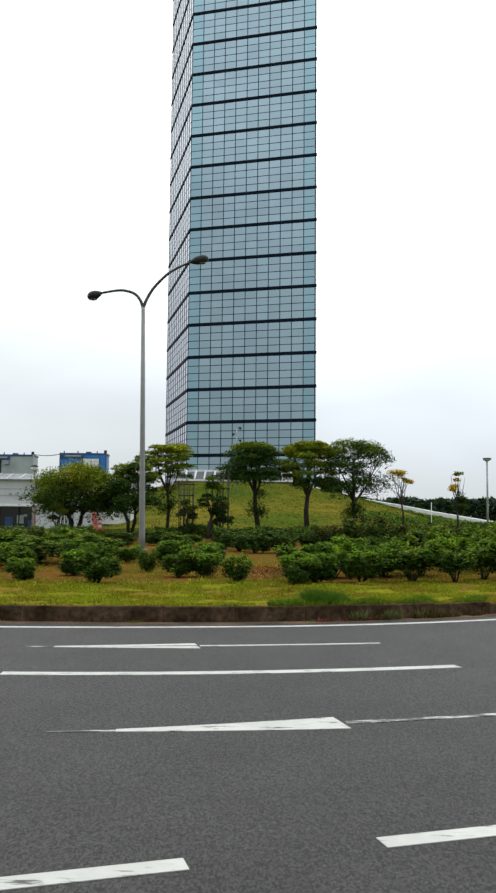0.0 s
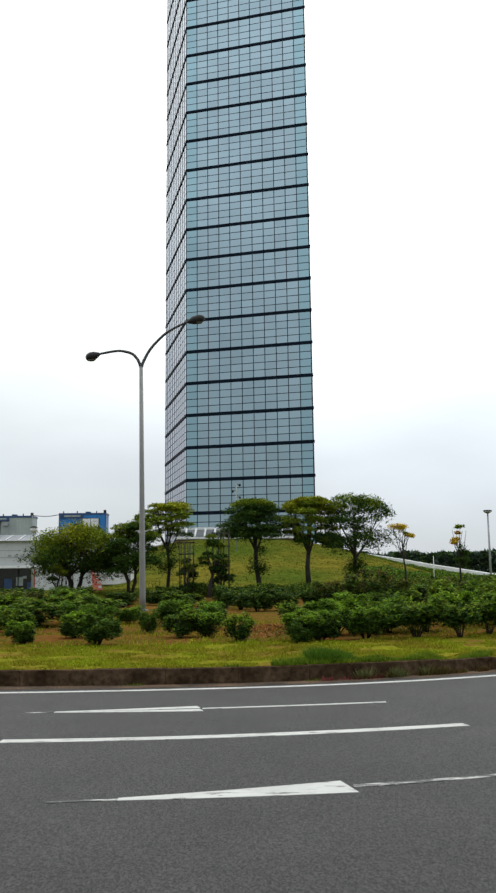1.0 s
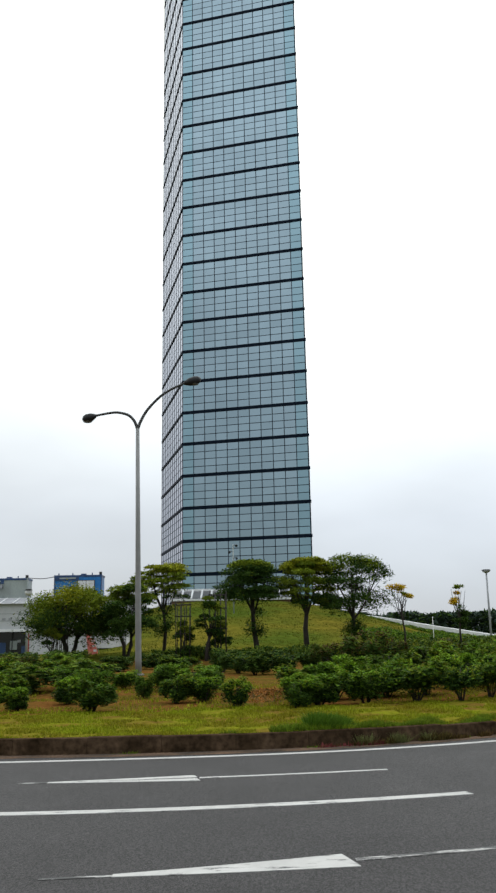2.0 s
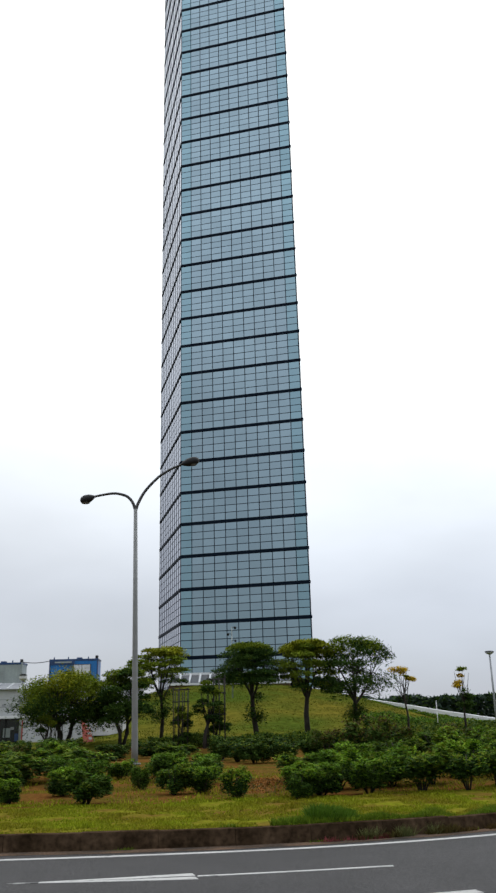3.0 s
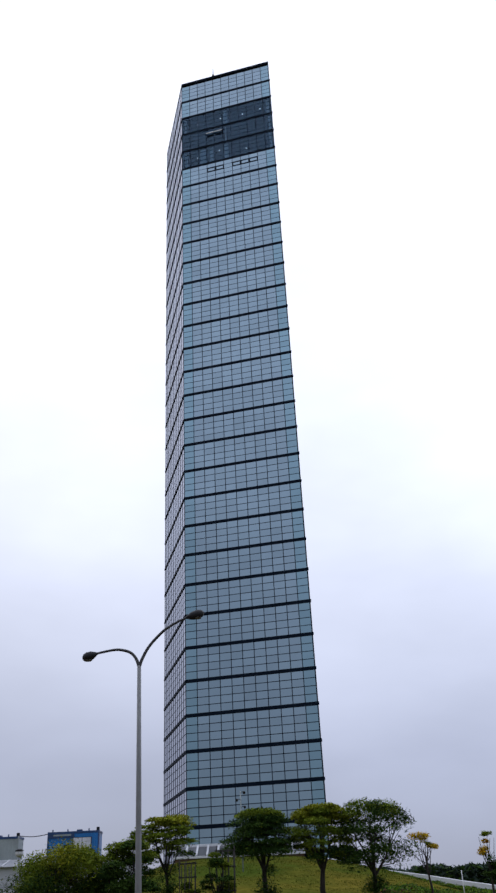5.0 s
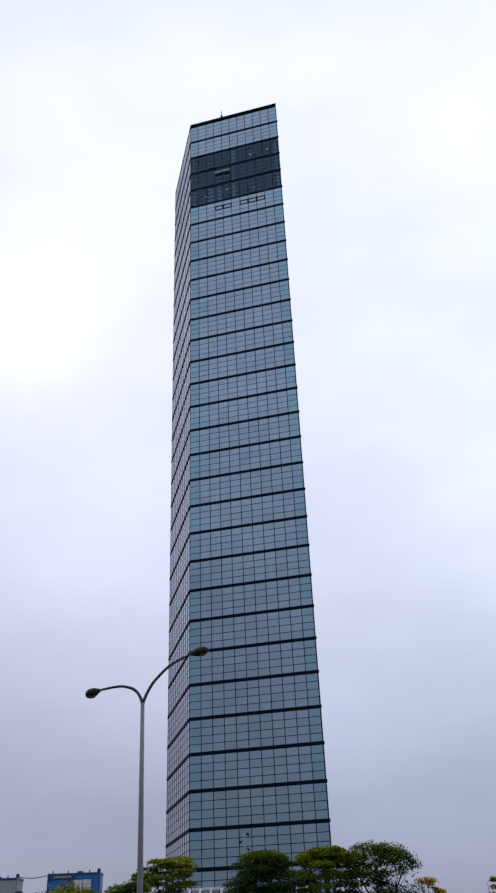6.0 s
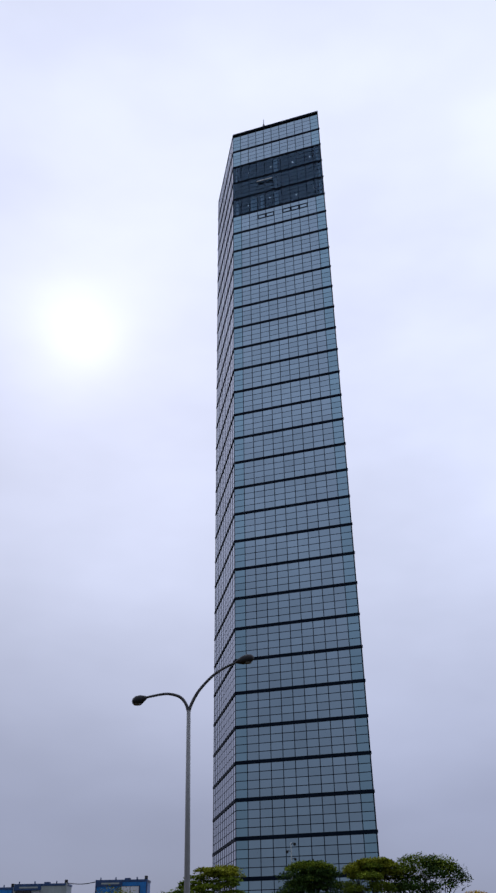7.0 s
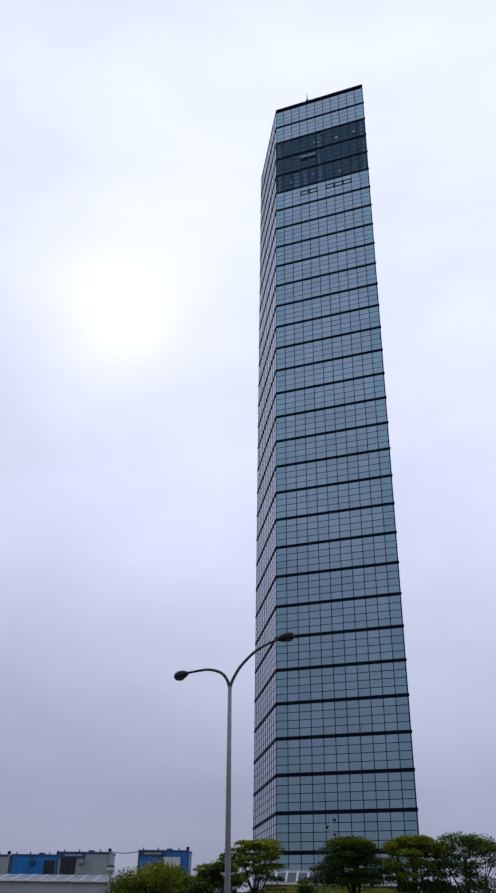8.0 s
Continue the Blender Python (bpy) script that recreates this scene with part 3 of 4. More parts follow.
# ================= things: lamp posts =================
def build_street_lamp():
    x, y = -3.69, 30.0
    z = ground_z(x, y)
    lamp = thing("street_lamp", x, y, z, "tall grey steel double-arm street lamp among shrubs", "street lamp")
    lean = -0.13 / 8.7
    h = 9.0 - z
    part("pole", tube(bmesh.new(), [(lean * t * 1.0, 0, t) for t in (-0.1, 0.5, h * 0.5, h)], [0.115, 0.11, 0.09, 0.068], 14), STEEL, lamp)
    part("base_plate", tube(bmesh.new(), [(0, 0, 0.0), (0, 0, 0.05)], 0.2, 12), STEEL, lamp)
    tx = lean * h
    heads = (("arm", [(0, -0.1), (0, 0.02), (-0.10, 0.33), (-0.30, 0.57), (-0.60, 0.68), (-0.9, 0.70), (-1.4, 0.62), (-1.6, 0.57)], (-1.5, 0.60), (-2.0, 0.44)),
             ("arm", [(0, -0.1), (0, 0.02), (0.10, 0.34), (0.36, 0.80), (0.8, 1.27), (1.1, 1.48), (1.4, 1.64), (1.75, 1.79)], (1.66, 1.76), (2.3, 1.92)))

    def curve(p):
        """A smooth run through the points."""
        q = [p[0]] + list(p) + [p[-1]]
        out = []
        for i in range(1, len(q) - 2):
            p0, p1, p2, p3 = (Vector((*c, 0)) for c in q[i - 1:i + 3])
            for k in range(4):
                t = k / 4
                out.append(0.5 * (2 * p1 + (p2 - p0) * t + (2 * p0 - 5 * p1 + 4 * p2 - p3) * t * t + (3 * p1 - p0 - 3 * p2 + p3) * t ** 3))
        return [(v.x, v.y) for v in out] + [p[-1]]

    for name, pts, a, b in heads:
        part(name, tube(bmesh.new(), [(tx + px, 0, h - 0.1 + pz) for px, pz in curve(pts)], [0.062 - 0.024 * i / 28 for i in range(29)], 10), ARM_STEEL, lamp, "curved dark arm")
        pa, pb = Vector((tx + a[0], 0, h - 0.1 + a[1])), Vector((tx + b[0], 0, h - 0.1 + b[1]))
        bm = bmesh.new()
        steps = [(0, 0.05), (0.12, 0.09), (0.35, 0.15), (0.65, 0.17), (0.88, 0.13), (1, 0.05)]
        tube(bm, [pa.lerp(pb, t) for t, r in steps], [r for t, r in steps], 12)
        hd = part("lamp_head", bm, DARK_STEEL, lamp, "dark drop-shaped lamp head")
        bm = bmesh.new()
        bmesh.ops.create_uvsphere(bm, u_segments=14, v_segments=8, radius=1)
        mid = pa.lerp(pb, 0.62)
        for v in bm.verts:
            v.co = Vector((v.co.x * 0.16, v.co.y * 0.11, v.co.z * 0.05)) + mid + Vector((0, 0, -0.125))
        part("lens", bm, LENS, hd, "pale lamp lens")


build_street_lamp()


# ================= plants =================
def shrub_mesh(seed, leaves, mats, weights, size, low=0.17):
    """A shrub of unit width and height: a lumpy mass of leaves, shade put in by darker low and inner leaves."""
    rng = np.random.default_rng(seed)
    lumps = []
    for _ in range(22):
        z = rng.uniform(low, 0.76)
        a, q = rng.uniform(0, 6.28), math.sqrt(rng.random()) * (0.25 + 0.17 * smooth(low - 0.02, low + 0.33, z))
        lumps.append((q * math.cos(a), q * math.sin(a), z, rng.uniform(0.12, 0.22)))
    pts = []
    for i in range(leaves):
        x, y, z, r = lumps[rng.integers(len(lumps))]
        d = rng.normal(size=3)
        d /= np.linalg.norm(d)
        q = r * rng.uniform(0.55, 1.08)
        pts.append((x + d[0] * q, y + d[1] * q, max(0.04, z + d[2] * q * 0.95)))
    which = rng.choice(len(mats), leaves, p=weights)
    # shade painted by leaf colour: the lower down, the more leaves turn dark
    shaded = rng.random(leaves) > np.array([0.16 + 0.86 * smooth(0.38, 0.85, p[2]) for p in pts])
    which[shaded] = len(mats)
    # dark inner leaves deepen the shade inside the shrub
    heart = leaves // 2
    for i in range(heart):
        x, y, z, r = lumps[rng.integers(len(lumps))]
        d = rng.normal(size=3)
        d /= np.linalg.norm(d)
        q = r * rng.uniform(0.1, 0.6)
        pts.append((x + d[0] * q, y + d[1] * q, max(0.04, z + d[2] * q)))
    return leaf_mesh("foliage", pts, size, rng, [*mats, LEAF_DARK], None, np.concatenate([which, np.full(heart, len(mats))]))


def twig_mesh(seed):
    rng = np.random.default_rng(seed)
    bm = bmesh.new()
    for i in range(9):
        a = rng.uniform(0, 6.28)
        r = rng.uniform(0.15, 0.4)
        tube(bm, [(0.03 * math.cos(a), 0.03 * math.sin(a), -0.05), (r * 0.5 * math.cos(a), r * 0.5 * math.sin(a), 0.35), (r * math.cos(a), r * math.sin(a), 0.75)], [0.016, 0.01, 0.004], 5)
    me = bpy.data.meshes.new("stem")
    bm.to_mesh(me)
    bm.free()
    me.materials.append(BARK)
    return me


def build_shrubs():
    kinds = {"green": [], "olive": [], "dark": [], "rust": [], "stemmed": []}
    for i in range(3):
        kinds["green"].append(shrub_mesh(10 + i, 3600, [LEAF_SHRUB, LEAF_OLIVE], [0.8, 0.2], 0.042))
        kinds["olive"].append(shrub_mesh(20 + i, 2700, [LEAF_OLIVE, LEAF_SHRUB], [0.6, 0.4], 0.05))
        kinds["dark"].append(shrub_mesh(40 + i, 2600, [LEAF_DARK, LEAF_OLIVE], [0.68, 0.32], 0.05))
        kinds["stemmed"].append(shrub_mesh(50 + i, 2800, [LEAF_OLIVE, LEAF_SHRUB], [0.5, 0.5], 0.045, 0.34))
        kinds["rust"].append(shrub_mesh(30 + i, 2400, [LEAF_RUST, LEAF_OLIVE], [0.55, 0.45], 0.045))
    twigs = [twig_mesh(i) for i in range(3)]
    labels = {"green": "low rounded green shrub on bare soil", "olive": "loose olive-green shrub in the verge", "rust": "taller shrub with reddish brown leaves"}
    near = [(-4.28, 16.21, 0.67, 0.5), (-2.87, 16.12, 0.95, 0.62), (-2.25, 18.92, 0.45, 0.46), (-1.42, 17.5, 0.82, 0.62), (-0.21, 16.2, 0.62, 0.55),
            (-1.04, 19.69, 1.05, 0.68), (0.9, 15.95, 0.69, 0.55), (1.36, 16.41, 1.15, 0.66), (2.29, 16.8, 1.05, 0.68), (3.31, 16.94, 1.24, 0.82),
            (4.26, 17.36, 0.9, 0.86), (4.99, 17.92, 0.9, 0.84), (5.9, 18.6, 1.1, 0.9), (-5.39, 21.15, 1.7, 0.78), (-4.27, 22.64, 1.6, 0.7),
            (-3.11, 22.06, 0.74, 0.48), (-2.05, 23.03, 0.85, 0.55), (-5.6, 16.9, 0.9, 0.6), (1.85, 18.2, 1.2, 0.8), (3.0, 18.6, 1.3, 0.85), (-3.4, 19.2, 0.7, 0.6), (-5.0, 18.8, 0.9, 0.62), (-4.0, 20.4, 1.0, 0.68), (-1.9, 20.8, 0.9, 0.66), (-0.9, 21.5, 1.0, 0.6), (4.9, 20.2, 1.2, 0.8), (6.1, 20.9, 1.3, 0.85), (2.4, 21.0, 1.2, 0.75), (-0.9, 17.9, 0.7, 0.55), (-3.6, 17.6, 0.75, 0.55), (1.3, 19.6, 1.1, 0.7), (3.9, 18.9, 1.1, 0.8), (-5.9, 19.6, 1.0, 0.65)]
    back = [(-7.08, 25.14, 1.34, 0.75), (-5.88, 27.27, 1.28, 0.7), (0.28, 27.86, 1.3, 0.7), (1.21, 28.07, 1.13, 0.78), (2.13, 29.11, 1.2, 0.8),
            (3.12, 28.5, 1.33, 0.9), (5.04, 29.78, 1.6, 1.0), (6.5, 30.15, 1.65, 0.95), (8.64, 33.81, 2.0, 0.92), (9.87, 34.2, 1.9, 1.05),
            (-2.6, 33.83, 1.5, 0.6), (-0.85, 30.84, 1.1, 0.9), (-4.9, 33.09, 1.33, 0.6), (-0.3, 29.2, 1.2, 0.72), (4.2, 24.5, 1.4, 0.85),
            (5.6, 23.5, 1.5, 0.9), (6.6, 24.8, 1.5, 0.9), (7.4, 26.2, 1.6, 0.95), (-6.6, 30.5, 1.6, 0.8), (-8.4, 31.5, 1.7, 0.85), (-7.3, 34.6, 1.8, 0.8), (-3.6, 34.9, 1.7, 0.65), (0.7, 34.5, 1.8, 0.8), (-9.6, 34.9, 1.8, 0.85)]
    rust = [(3.74, 27.46, 1.47, 1.3), (2.62, 27.22, 1.27, 1.1), (4.7, 28.6, 1.3, 1.15), (-7.6, 28.0, 1.2, 0.8), (7.6, 31.5, 1.5, 1.0)]
    rng = random.Random(4)
    for kind, rows in (("green", near), ("olive", back), ("rust", rust)):
        for i, (x, y, w, h) in enumerate(rows):
            s = thing("shrub", x, y + w * 0.35, ground_z(x, y + w * 0.35), "dark shrub on bare stems with a flat leafy top" if kind == "green" and x > 3.1 and y < 19 else labels[kind] if kind != "olive" or y < 26.5 else "dark green shrub in the planted row", "shrub", "shrubs on the verge", rz=rng.uniform(0, 360))
            k = kind if rng.random() < 0.8 or kind == "rust" else ("olive" if kind == "green" else "green")
            if kind == "olive" and (y > 26.5 or rng.random() < 0.35) and rng.random() < 0.75:
                k = "dark"
            if kind == "green" and x > 3.1 and y < 19:
                k = "stemmed"
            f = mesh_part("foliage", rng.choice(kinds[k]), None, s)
            g = rng.uniform(1.02, 1.17)
            f.scale = (w * g, w * g, h * rng.uniform(1.0, 1.16))
            t = mesh_part("stem", rng.choice(twigs), None, s)
            t.scale = (w, w, h)


build_shrubs()


def build_tree(name, x, y, height, crown, low, seed, mats, weights, label, trunk_r=0.12, clumps=26, leaves=95, size=0.1, flat=0.75, stems=1, skirt=0, open_=0.0, lean=0.0, dome=False, bare=0, vase=False, at=()):
    rng = np.random.default_rng(seed)
    z = ground_z(x, y)
    tree = thing(name, x, y, z, label, "tree", "trees round the mound")
    pts, which, bm = [], [], bmesh.new()
    # leaf materials from dark to pale, for the painted lit tops
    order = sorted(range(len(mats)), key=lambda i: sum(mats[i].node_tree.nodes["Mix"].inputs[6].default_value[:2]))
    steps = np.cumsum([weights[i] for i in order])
    hz = (height - low) / 2
    forks = []
    for s in range(stems):
        a = 6.28 * s / stems + rng.uniform(0, 1)
        sp = 0.0 if stems == 1 else crown * 0.16
        top = Vector((math.cos(a) * sp + lean, math.sin(a) * sp, low + hz * 0.7))
        bend = Vector((rng.uniform(-0.12, 0.12), rng.uniform(-0.12, 0.12), 0))
        path = [Vector((math.cos(a) * sp * 0.15, math.sin(a) * sp * 0.15, -0.08)), top * 0.35 + bend, top * 0.7 - bend * 0.6, top]
        tube(bm, path, [trunk_r * 1.25, trunk_r, trunk_r * 0.75, trunk_r * 0.35], 8)
        forks.append(path)
    limbs, mains = bmesh.new(), []
    for path in forks:
        count = 5 if stems == 1 else 3
        for k in range(count):
            # main limbs rise from the fork and lean outwards
            a = 6.28 * (k + rng.uniform(-0.25, 0.25)) / count
            root = path[1].lerp(path[2], 0.55 + 0.4 * k / count)
            out = crown * rng.uniform(0.2, 0.33)
            tip = Vector((math.cos(a) * out + lean + (path[3].x - lean) * 0.6, math.sin(a) * out + path[3].y * 0.6, low + (height - low) * rng.uniform(0.5, 0.8)))
            knee = root.lerp(tip, 0.45) + Vector((rng.uniform(-0.12, 0.12), rng.uniform(-0.12, 0.12), -0.1))
            run = [root, knee, tip]
            tube(limbs, run, [trunk_r * 0.58, trunk_r * 0.4, trunk_r * 0.16], 6, cap=False)
            mains.append(run)
    for dx, dz, r, m in at:
        # a single leafy spray at the end of a twig
        c = Vector((dx, rng.uniform(-0.1, 0.1), dz))
        root = forks[0][1].lerp(forks[0][3], rng.uniform(0.4, 0.8))
        tube(limbs, [root, root.lerp(c, 0.5) + Vector((0, 0, -0.08)), c], [trunk_r * 0.4, trunk_r * 0.25, 0.008], 5, cap=False)
        n = int(leaves * r * 3.5)
        for k in range(6):
            e = np.array(c) + rng.normal(size=3) * r * np.array((0.38, 0.38, 0.22))
            d = rng.normal(size=(n // 6, 3))
            d /= np.linalg.norm(d, axis=1)[:, None]
            pts.append(e + d * r * rng.uniform(0.1, 0.48, (n // 6, 1)) * np.array((1.2, 1.2, 0.6)))
            which.append(np.full(n // 6, m))
    for i in range(clumps):
        # clumps spread by the golden angle over the crown
        a = i * 2.39996 + rng.uniform(-0.4, 0.4)
        t = rng.uniform(0.0, 1.0) ** 0.8
        prof = 0.72 + 0.28 * t / 0.35 if t < 0.35 else math.sqrt(max(0.02, 1 - ((t - 0.35) / 0.68) ** 2))
        if vase:
            prof = 0.45 + 0.55 * math.sqrt(t / 0.45) if t < 0.45 else math.sqrt(max(0.02, 1 - ((t - 0.45) / 0.59) ** 2))
        if dome:
            prof = (1.02 - t) ** 0.55
        rad = crown / 2 * 0.86 * prof * rng.uniform(0.35 + 0.3 * open_, 1.0) ** 0.6
        c = Vector((math.cos(a) * rad + lean, math.sin(a) * rad, low + (height - low) * (0.06 + 0.88 * t)))
        run = min(mains, key=lambda r: (r[2] - c).length)
        root = run[1].lerp(run[2], rng.uniform(0.15, 0.9)) if c.z > run[1].z else run[0].lerp(run[1], rng.uniform(0.5, 1.0))
        mid = root.lerp(c, 0.5) + Vector((rng.uniform(-0.1, 0.1), rng.uniform(-0.1, 0.1), rng.uniform(-0.1, 0.08)))
        tube(limbs, [root, mid, c], [trunk_r * 0.22, trunk_r * 0.14, 0.008], 5, cap=False)
        cr = crown * rng.uniform(0.12, 0.185) * (1 - open_ * 0.25)
        n = int(leaves * rng.uniform(0.75, 1.25))
        # each clump is a pad: leaves on a domed top, few below
        d = rng.normal(size=(n, 3))
        d /= np.linalg.norm(d, axis=1)[:, None]
        flip = rng.random(n) < 0.8
        d[flip, 2] = np.abs(d[flip, 2])
        q = cr * np.clip(rng.normal(0.86, 0.16, (n, 1)), 0.2, 1.15)
        pts.append(np.array(c) + d * q * np.array((1.35, 1.35, flat * 0.8)))
        # sunlit tops painted by leaf colour: paler upper clumps, a few strays in each
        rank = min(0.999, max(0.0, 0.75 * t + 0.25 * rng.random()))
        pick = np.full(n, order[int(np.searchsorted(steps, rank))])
        stray = rng.random(n) < 0.1
        pick[stray] = rng.choice(len(mats), int(stray.sum()), p=weights)
        which.append(pick)
    for i in range(bare):
        # leafless twigs, each with a fork
        a, u = rng.uniform(0, 6.28), rng.uniform(0.3, 0.95)
        root = forks[0][1].lerp(forks[0][3], u)
        tip = root + Vector((math.cos(a), math.sin(a) * 0.7, rng.uniform(0.5, 1.1))) * crown * 0.4
        mid = root.lerp(tip, 0.55) + Vector((0, 0, -0.06))
        tube(limbs, [root, mid, tip], [trunk_r * 0.4, trunk_r * 0.25, 0.008], 5, cap=False)
        tube(limbs, [mid, mid + Vector((math.cos(a + 0.9), math.sin(a + 0.9), 0.9)) * crown * 0.2], [trunk_r * 0.25, 0.008], 5, cap=False)
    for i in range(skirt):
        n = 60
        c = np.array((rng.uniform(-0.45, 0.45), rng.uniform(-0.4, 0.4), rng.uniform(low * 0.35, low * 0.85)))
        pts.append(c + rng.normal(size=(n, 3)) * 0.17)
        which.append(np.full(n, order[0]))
    part("trunk", bm, BARK, tree)
    part("limb", limbs, BARK, tree)
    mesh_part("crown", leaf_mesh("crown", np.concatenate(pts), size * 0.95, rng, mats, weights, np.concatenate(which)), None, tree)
    return tree


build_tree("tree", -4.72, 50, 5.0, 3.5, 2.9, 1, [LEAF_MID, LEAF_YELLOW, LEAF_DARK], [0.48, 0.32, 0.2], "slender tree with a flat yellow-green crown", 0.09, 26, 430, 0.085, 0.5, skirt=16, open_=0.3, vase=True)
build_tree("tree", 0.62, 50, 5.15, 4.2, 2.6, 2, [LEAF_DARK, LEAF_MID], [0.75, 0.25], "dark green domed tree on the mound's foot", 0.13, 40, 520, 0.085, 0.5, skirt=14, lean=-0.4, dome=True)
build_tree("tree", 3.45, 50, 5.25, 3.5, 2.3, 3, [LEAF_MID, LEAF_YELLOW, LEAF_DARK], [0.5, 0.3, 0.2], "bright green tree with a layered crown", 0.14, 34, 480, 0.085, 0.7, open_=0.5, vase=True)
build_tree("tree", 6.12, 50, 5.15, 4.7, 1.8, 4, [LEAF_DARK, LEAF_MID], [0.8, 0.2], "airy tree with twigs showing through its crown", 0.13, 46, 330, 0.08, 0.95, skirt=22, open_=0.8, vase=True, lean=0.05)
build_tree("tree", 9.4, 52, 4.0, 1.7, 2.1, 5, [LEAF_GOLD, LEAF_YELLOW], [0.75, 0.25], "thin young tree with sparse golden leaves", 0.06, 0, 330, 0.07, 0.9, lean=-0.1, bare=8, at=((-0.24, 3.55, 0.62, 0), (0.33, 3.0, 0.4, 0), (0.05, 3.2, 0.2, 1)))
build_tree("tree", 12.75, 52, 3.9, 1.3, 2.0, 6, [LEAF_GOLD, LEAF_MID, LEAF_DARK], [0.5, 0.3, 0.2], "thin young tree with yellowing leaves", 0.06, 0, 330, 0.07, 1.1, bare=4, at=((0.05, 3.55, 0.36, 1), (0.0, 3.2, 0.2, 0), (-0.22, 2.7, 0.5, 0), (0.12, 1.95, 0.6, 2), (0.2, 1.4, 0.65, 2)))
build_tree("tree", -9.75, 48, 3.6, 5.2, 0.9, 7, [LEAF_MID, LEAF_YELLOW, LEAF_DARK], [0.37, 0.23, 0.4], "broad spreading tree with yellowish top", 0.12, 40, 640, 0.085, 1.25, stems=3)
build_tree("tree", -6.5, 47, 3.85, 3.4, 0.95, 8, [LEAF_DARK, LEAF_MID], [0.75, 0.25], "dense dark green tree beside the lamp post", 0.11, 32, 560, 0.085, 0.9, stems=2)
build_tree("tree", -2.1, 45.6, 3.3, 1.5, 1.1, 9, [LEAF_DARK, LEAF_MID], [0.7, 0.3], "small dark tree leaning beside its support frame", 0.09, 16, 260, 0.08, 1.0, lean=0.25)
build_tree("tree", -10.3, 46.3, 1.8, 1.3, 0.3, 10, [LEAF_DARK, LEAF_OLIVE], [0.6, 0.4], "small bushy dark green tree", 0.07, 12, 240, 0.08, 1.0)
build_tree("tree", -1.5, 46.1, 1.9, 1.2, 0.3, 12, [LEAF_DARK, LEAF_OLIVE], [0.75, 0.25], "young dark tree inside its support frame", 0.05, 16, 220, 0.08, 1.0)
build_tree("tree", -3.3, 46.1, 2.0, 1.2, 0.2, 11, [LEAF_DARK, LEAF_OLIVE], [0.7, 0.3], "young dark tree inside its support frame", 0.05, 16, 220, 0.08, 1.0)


def support_frame(x, y, h, w, seed):
    rng = random.Random(seed)
    z = ground_z(x, y)
    f = thing("tree_support", x, y, z, "dark weathered pole frame propping a young tree", "tree support", "tree supports")
    for sx in (-1, -0.35, 0.35, 1):
        for sy in (-1, 1):
            part("post", tube(bmesh.new(), [(sx * w / 2, sy * w / 2, -0.05), (sx * w / 2 + rng.uniform(-.04, .04), sy * w / 2, h * rng.uniform(0.9, 1.02))], 0.026, 6), WOODPOLE, f)
    for zz in (0.45, 0.75, 0.95):
        for sy in (-1, 1):
            part("rail", tube(bmesh.new(), [(-w / 2 - 0.08, sy * w / 2, h * zz), (w / 2 + 0.08, sy * w / 2, h * zz + 0.02)], 0.022, 6), WOODPOLE, f)
        for sx in (-1, 1):
            part("rail", tube(bmesh.new(), [(sx * w / 2, -w / 2 - 0.08, h * zz + 0.04), (sx * w / 2, w / 2 + 0.08, h * zz + 0.04)], 0.022, 6), WOODPOLE, f)


support_frame(-3.32, 46, 3.0, 0.7, 1)
support_frame(-1.5, 46, 3.5, 0.85, 2)
support_frame(-10.0, 47.2, 3.2, 0.6, 3)


def blades(name, n, area, height, mat, seed, label, keep=None, width=0.012):
    rng = np.random.default_rng(seed)
    v, f = [], []
    tries = 0
    while len(f) < n and tries < n * 6:
        tries += 1
        x, d = rng.uniform(area[0], area[1]), rng.uniform(area[2], area[3])
        if keep and not keep(x, d):
            continue
        y = kerb_y(x) + d
        z = ground_z(x, y)
        h = height * rng.uniform(0.5, 1.3) * (1.0 + 0.9 * noise.noise((x * 2.4, d * 2.0, seed)))
        a = rng.uniform(0, 6.28)
        w = width * (1 + 0.5 * rng.random())
        b = rng.normal(size=2) * h * 0.45
        i = len(v)
        v += [(x - w * math.cos(a), y - w * math.sin(a), z - 0.01), (x + w * math.cos(a), y + w * math.sin(a), z - 0.01), (x + b[0], y + b[1], z + h)]
        f.append((i, i + 1, i + 2))
    me = bpy.data.meshes.new(name)
    me.from_pydata(v, [], f)
    ob = mesh_part(name, me, mat)
    tagged(ob, label, "grass", kind="stuff")


blades("grass", 60000, (-7.5, 9.0, 0.2, 4.4), 0.035, GRASS, 1, "short yellow-green grass strip behind the kerb", lambda x, d: noise.noise((x * 1.1, d * 1.6, 7)) + 0.5 * noise.noise((x * 3.1, d * 3.1, 7)) > -0.22 + 0.1 * smooth(1.5, 4, d))
blades("weeds", 14000, (-1.5, 9.0, 0.12, 0.85), 0.07, GRASS_LUSH, 2, "taller lush grass overhanging the kerb", lambda x, d: noise.noise((x * 1.7, d * 1.1, 2)) > 0.2 - 0.32 * smooth(-1.5, 0.8, x) + 0.15 * smooth(2.2, 3.0, x) + 0.3 * smooth(0.3, 0.75, d), width=0.009)
blades("weeds", 5000, (-7.5, 9.0, 0.1, 0.2), 0.035, GRASS, 12, "short grass creeping over the kerb's edge", lambda x, d: noise.noise((x * 2.3, d, 5)) > -0.15)
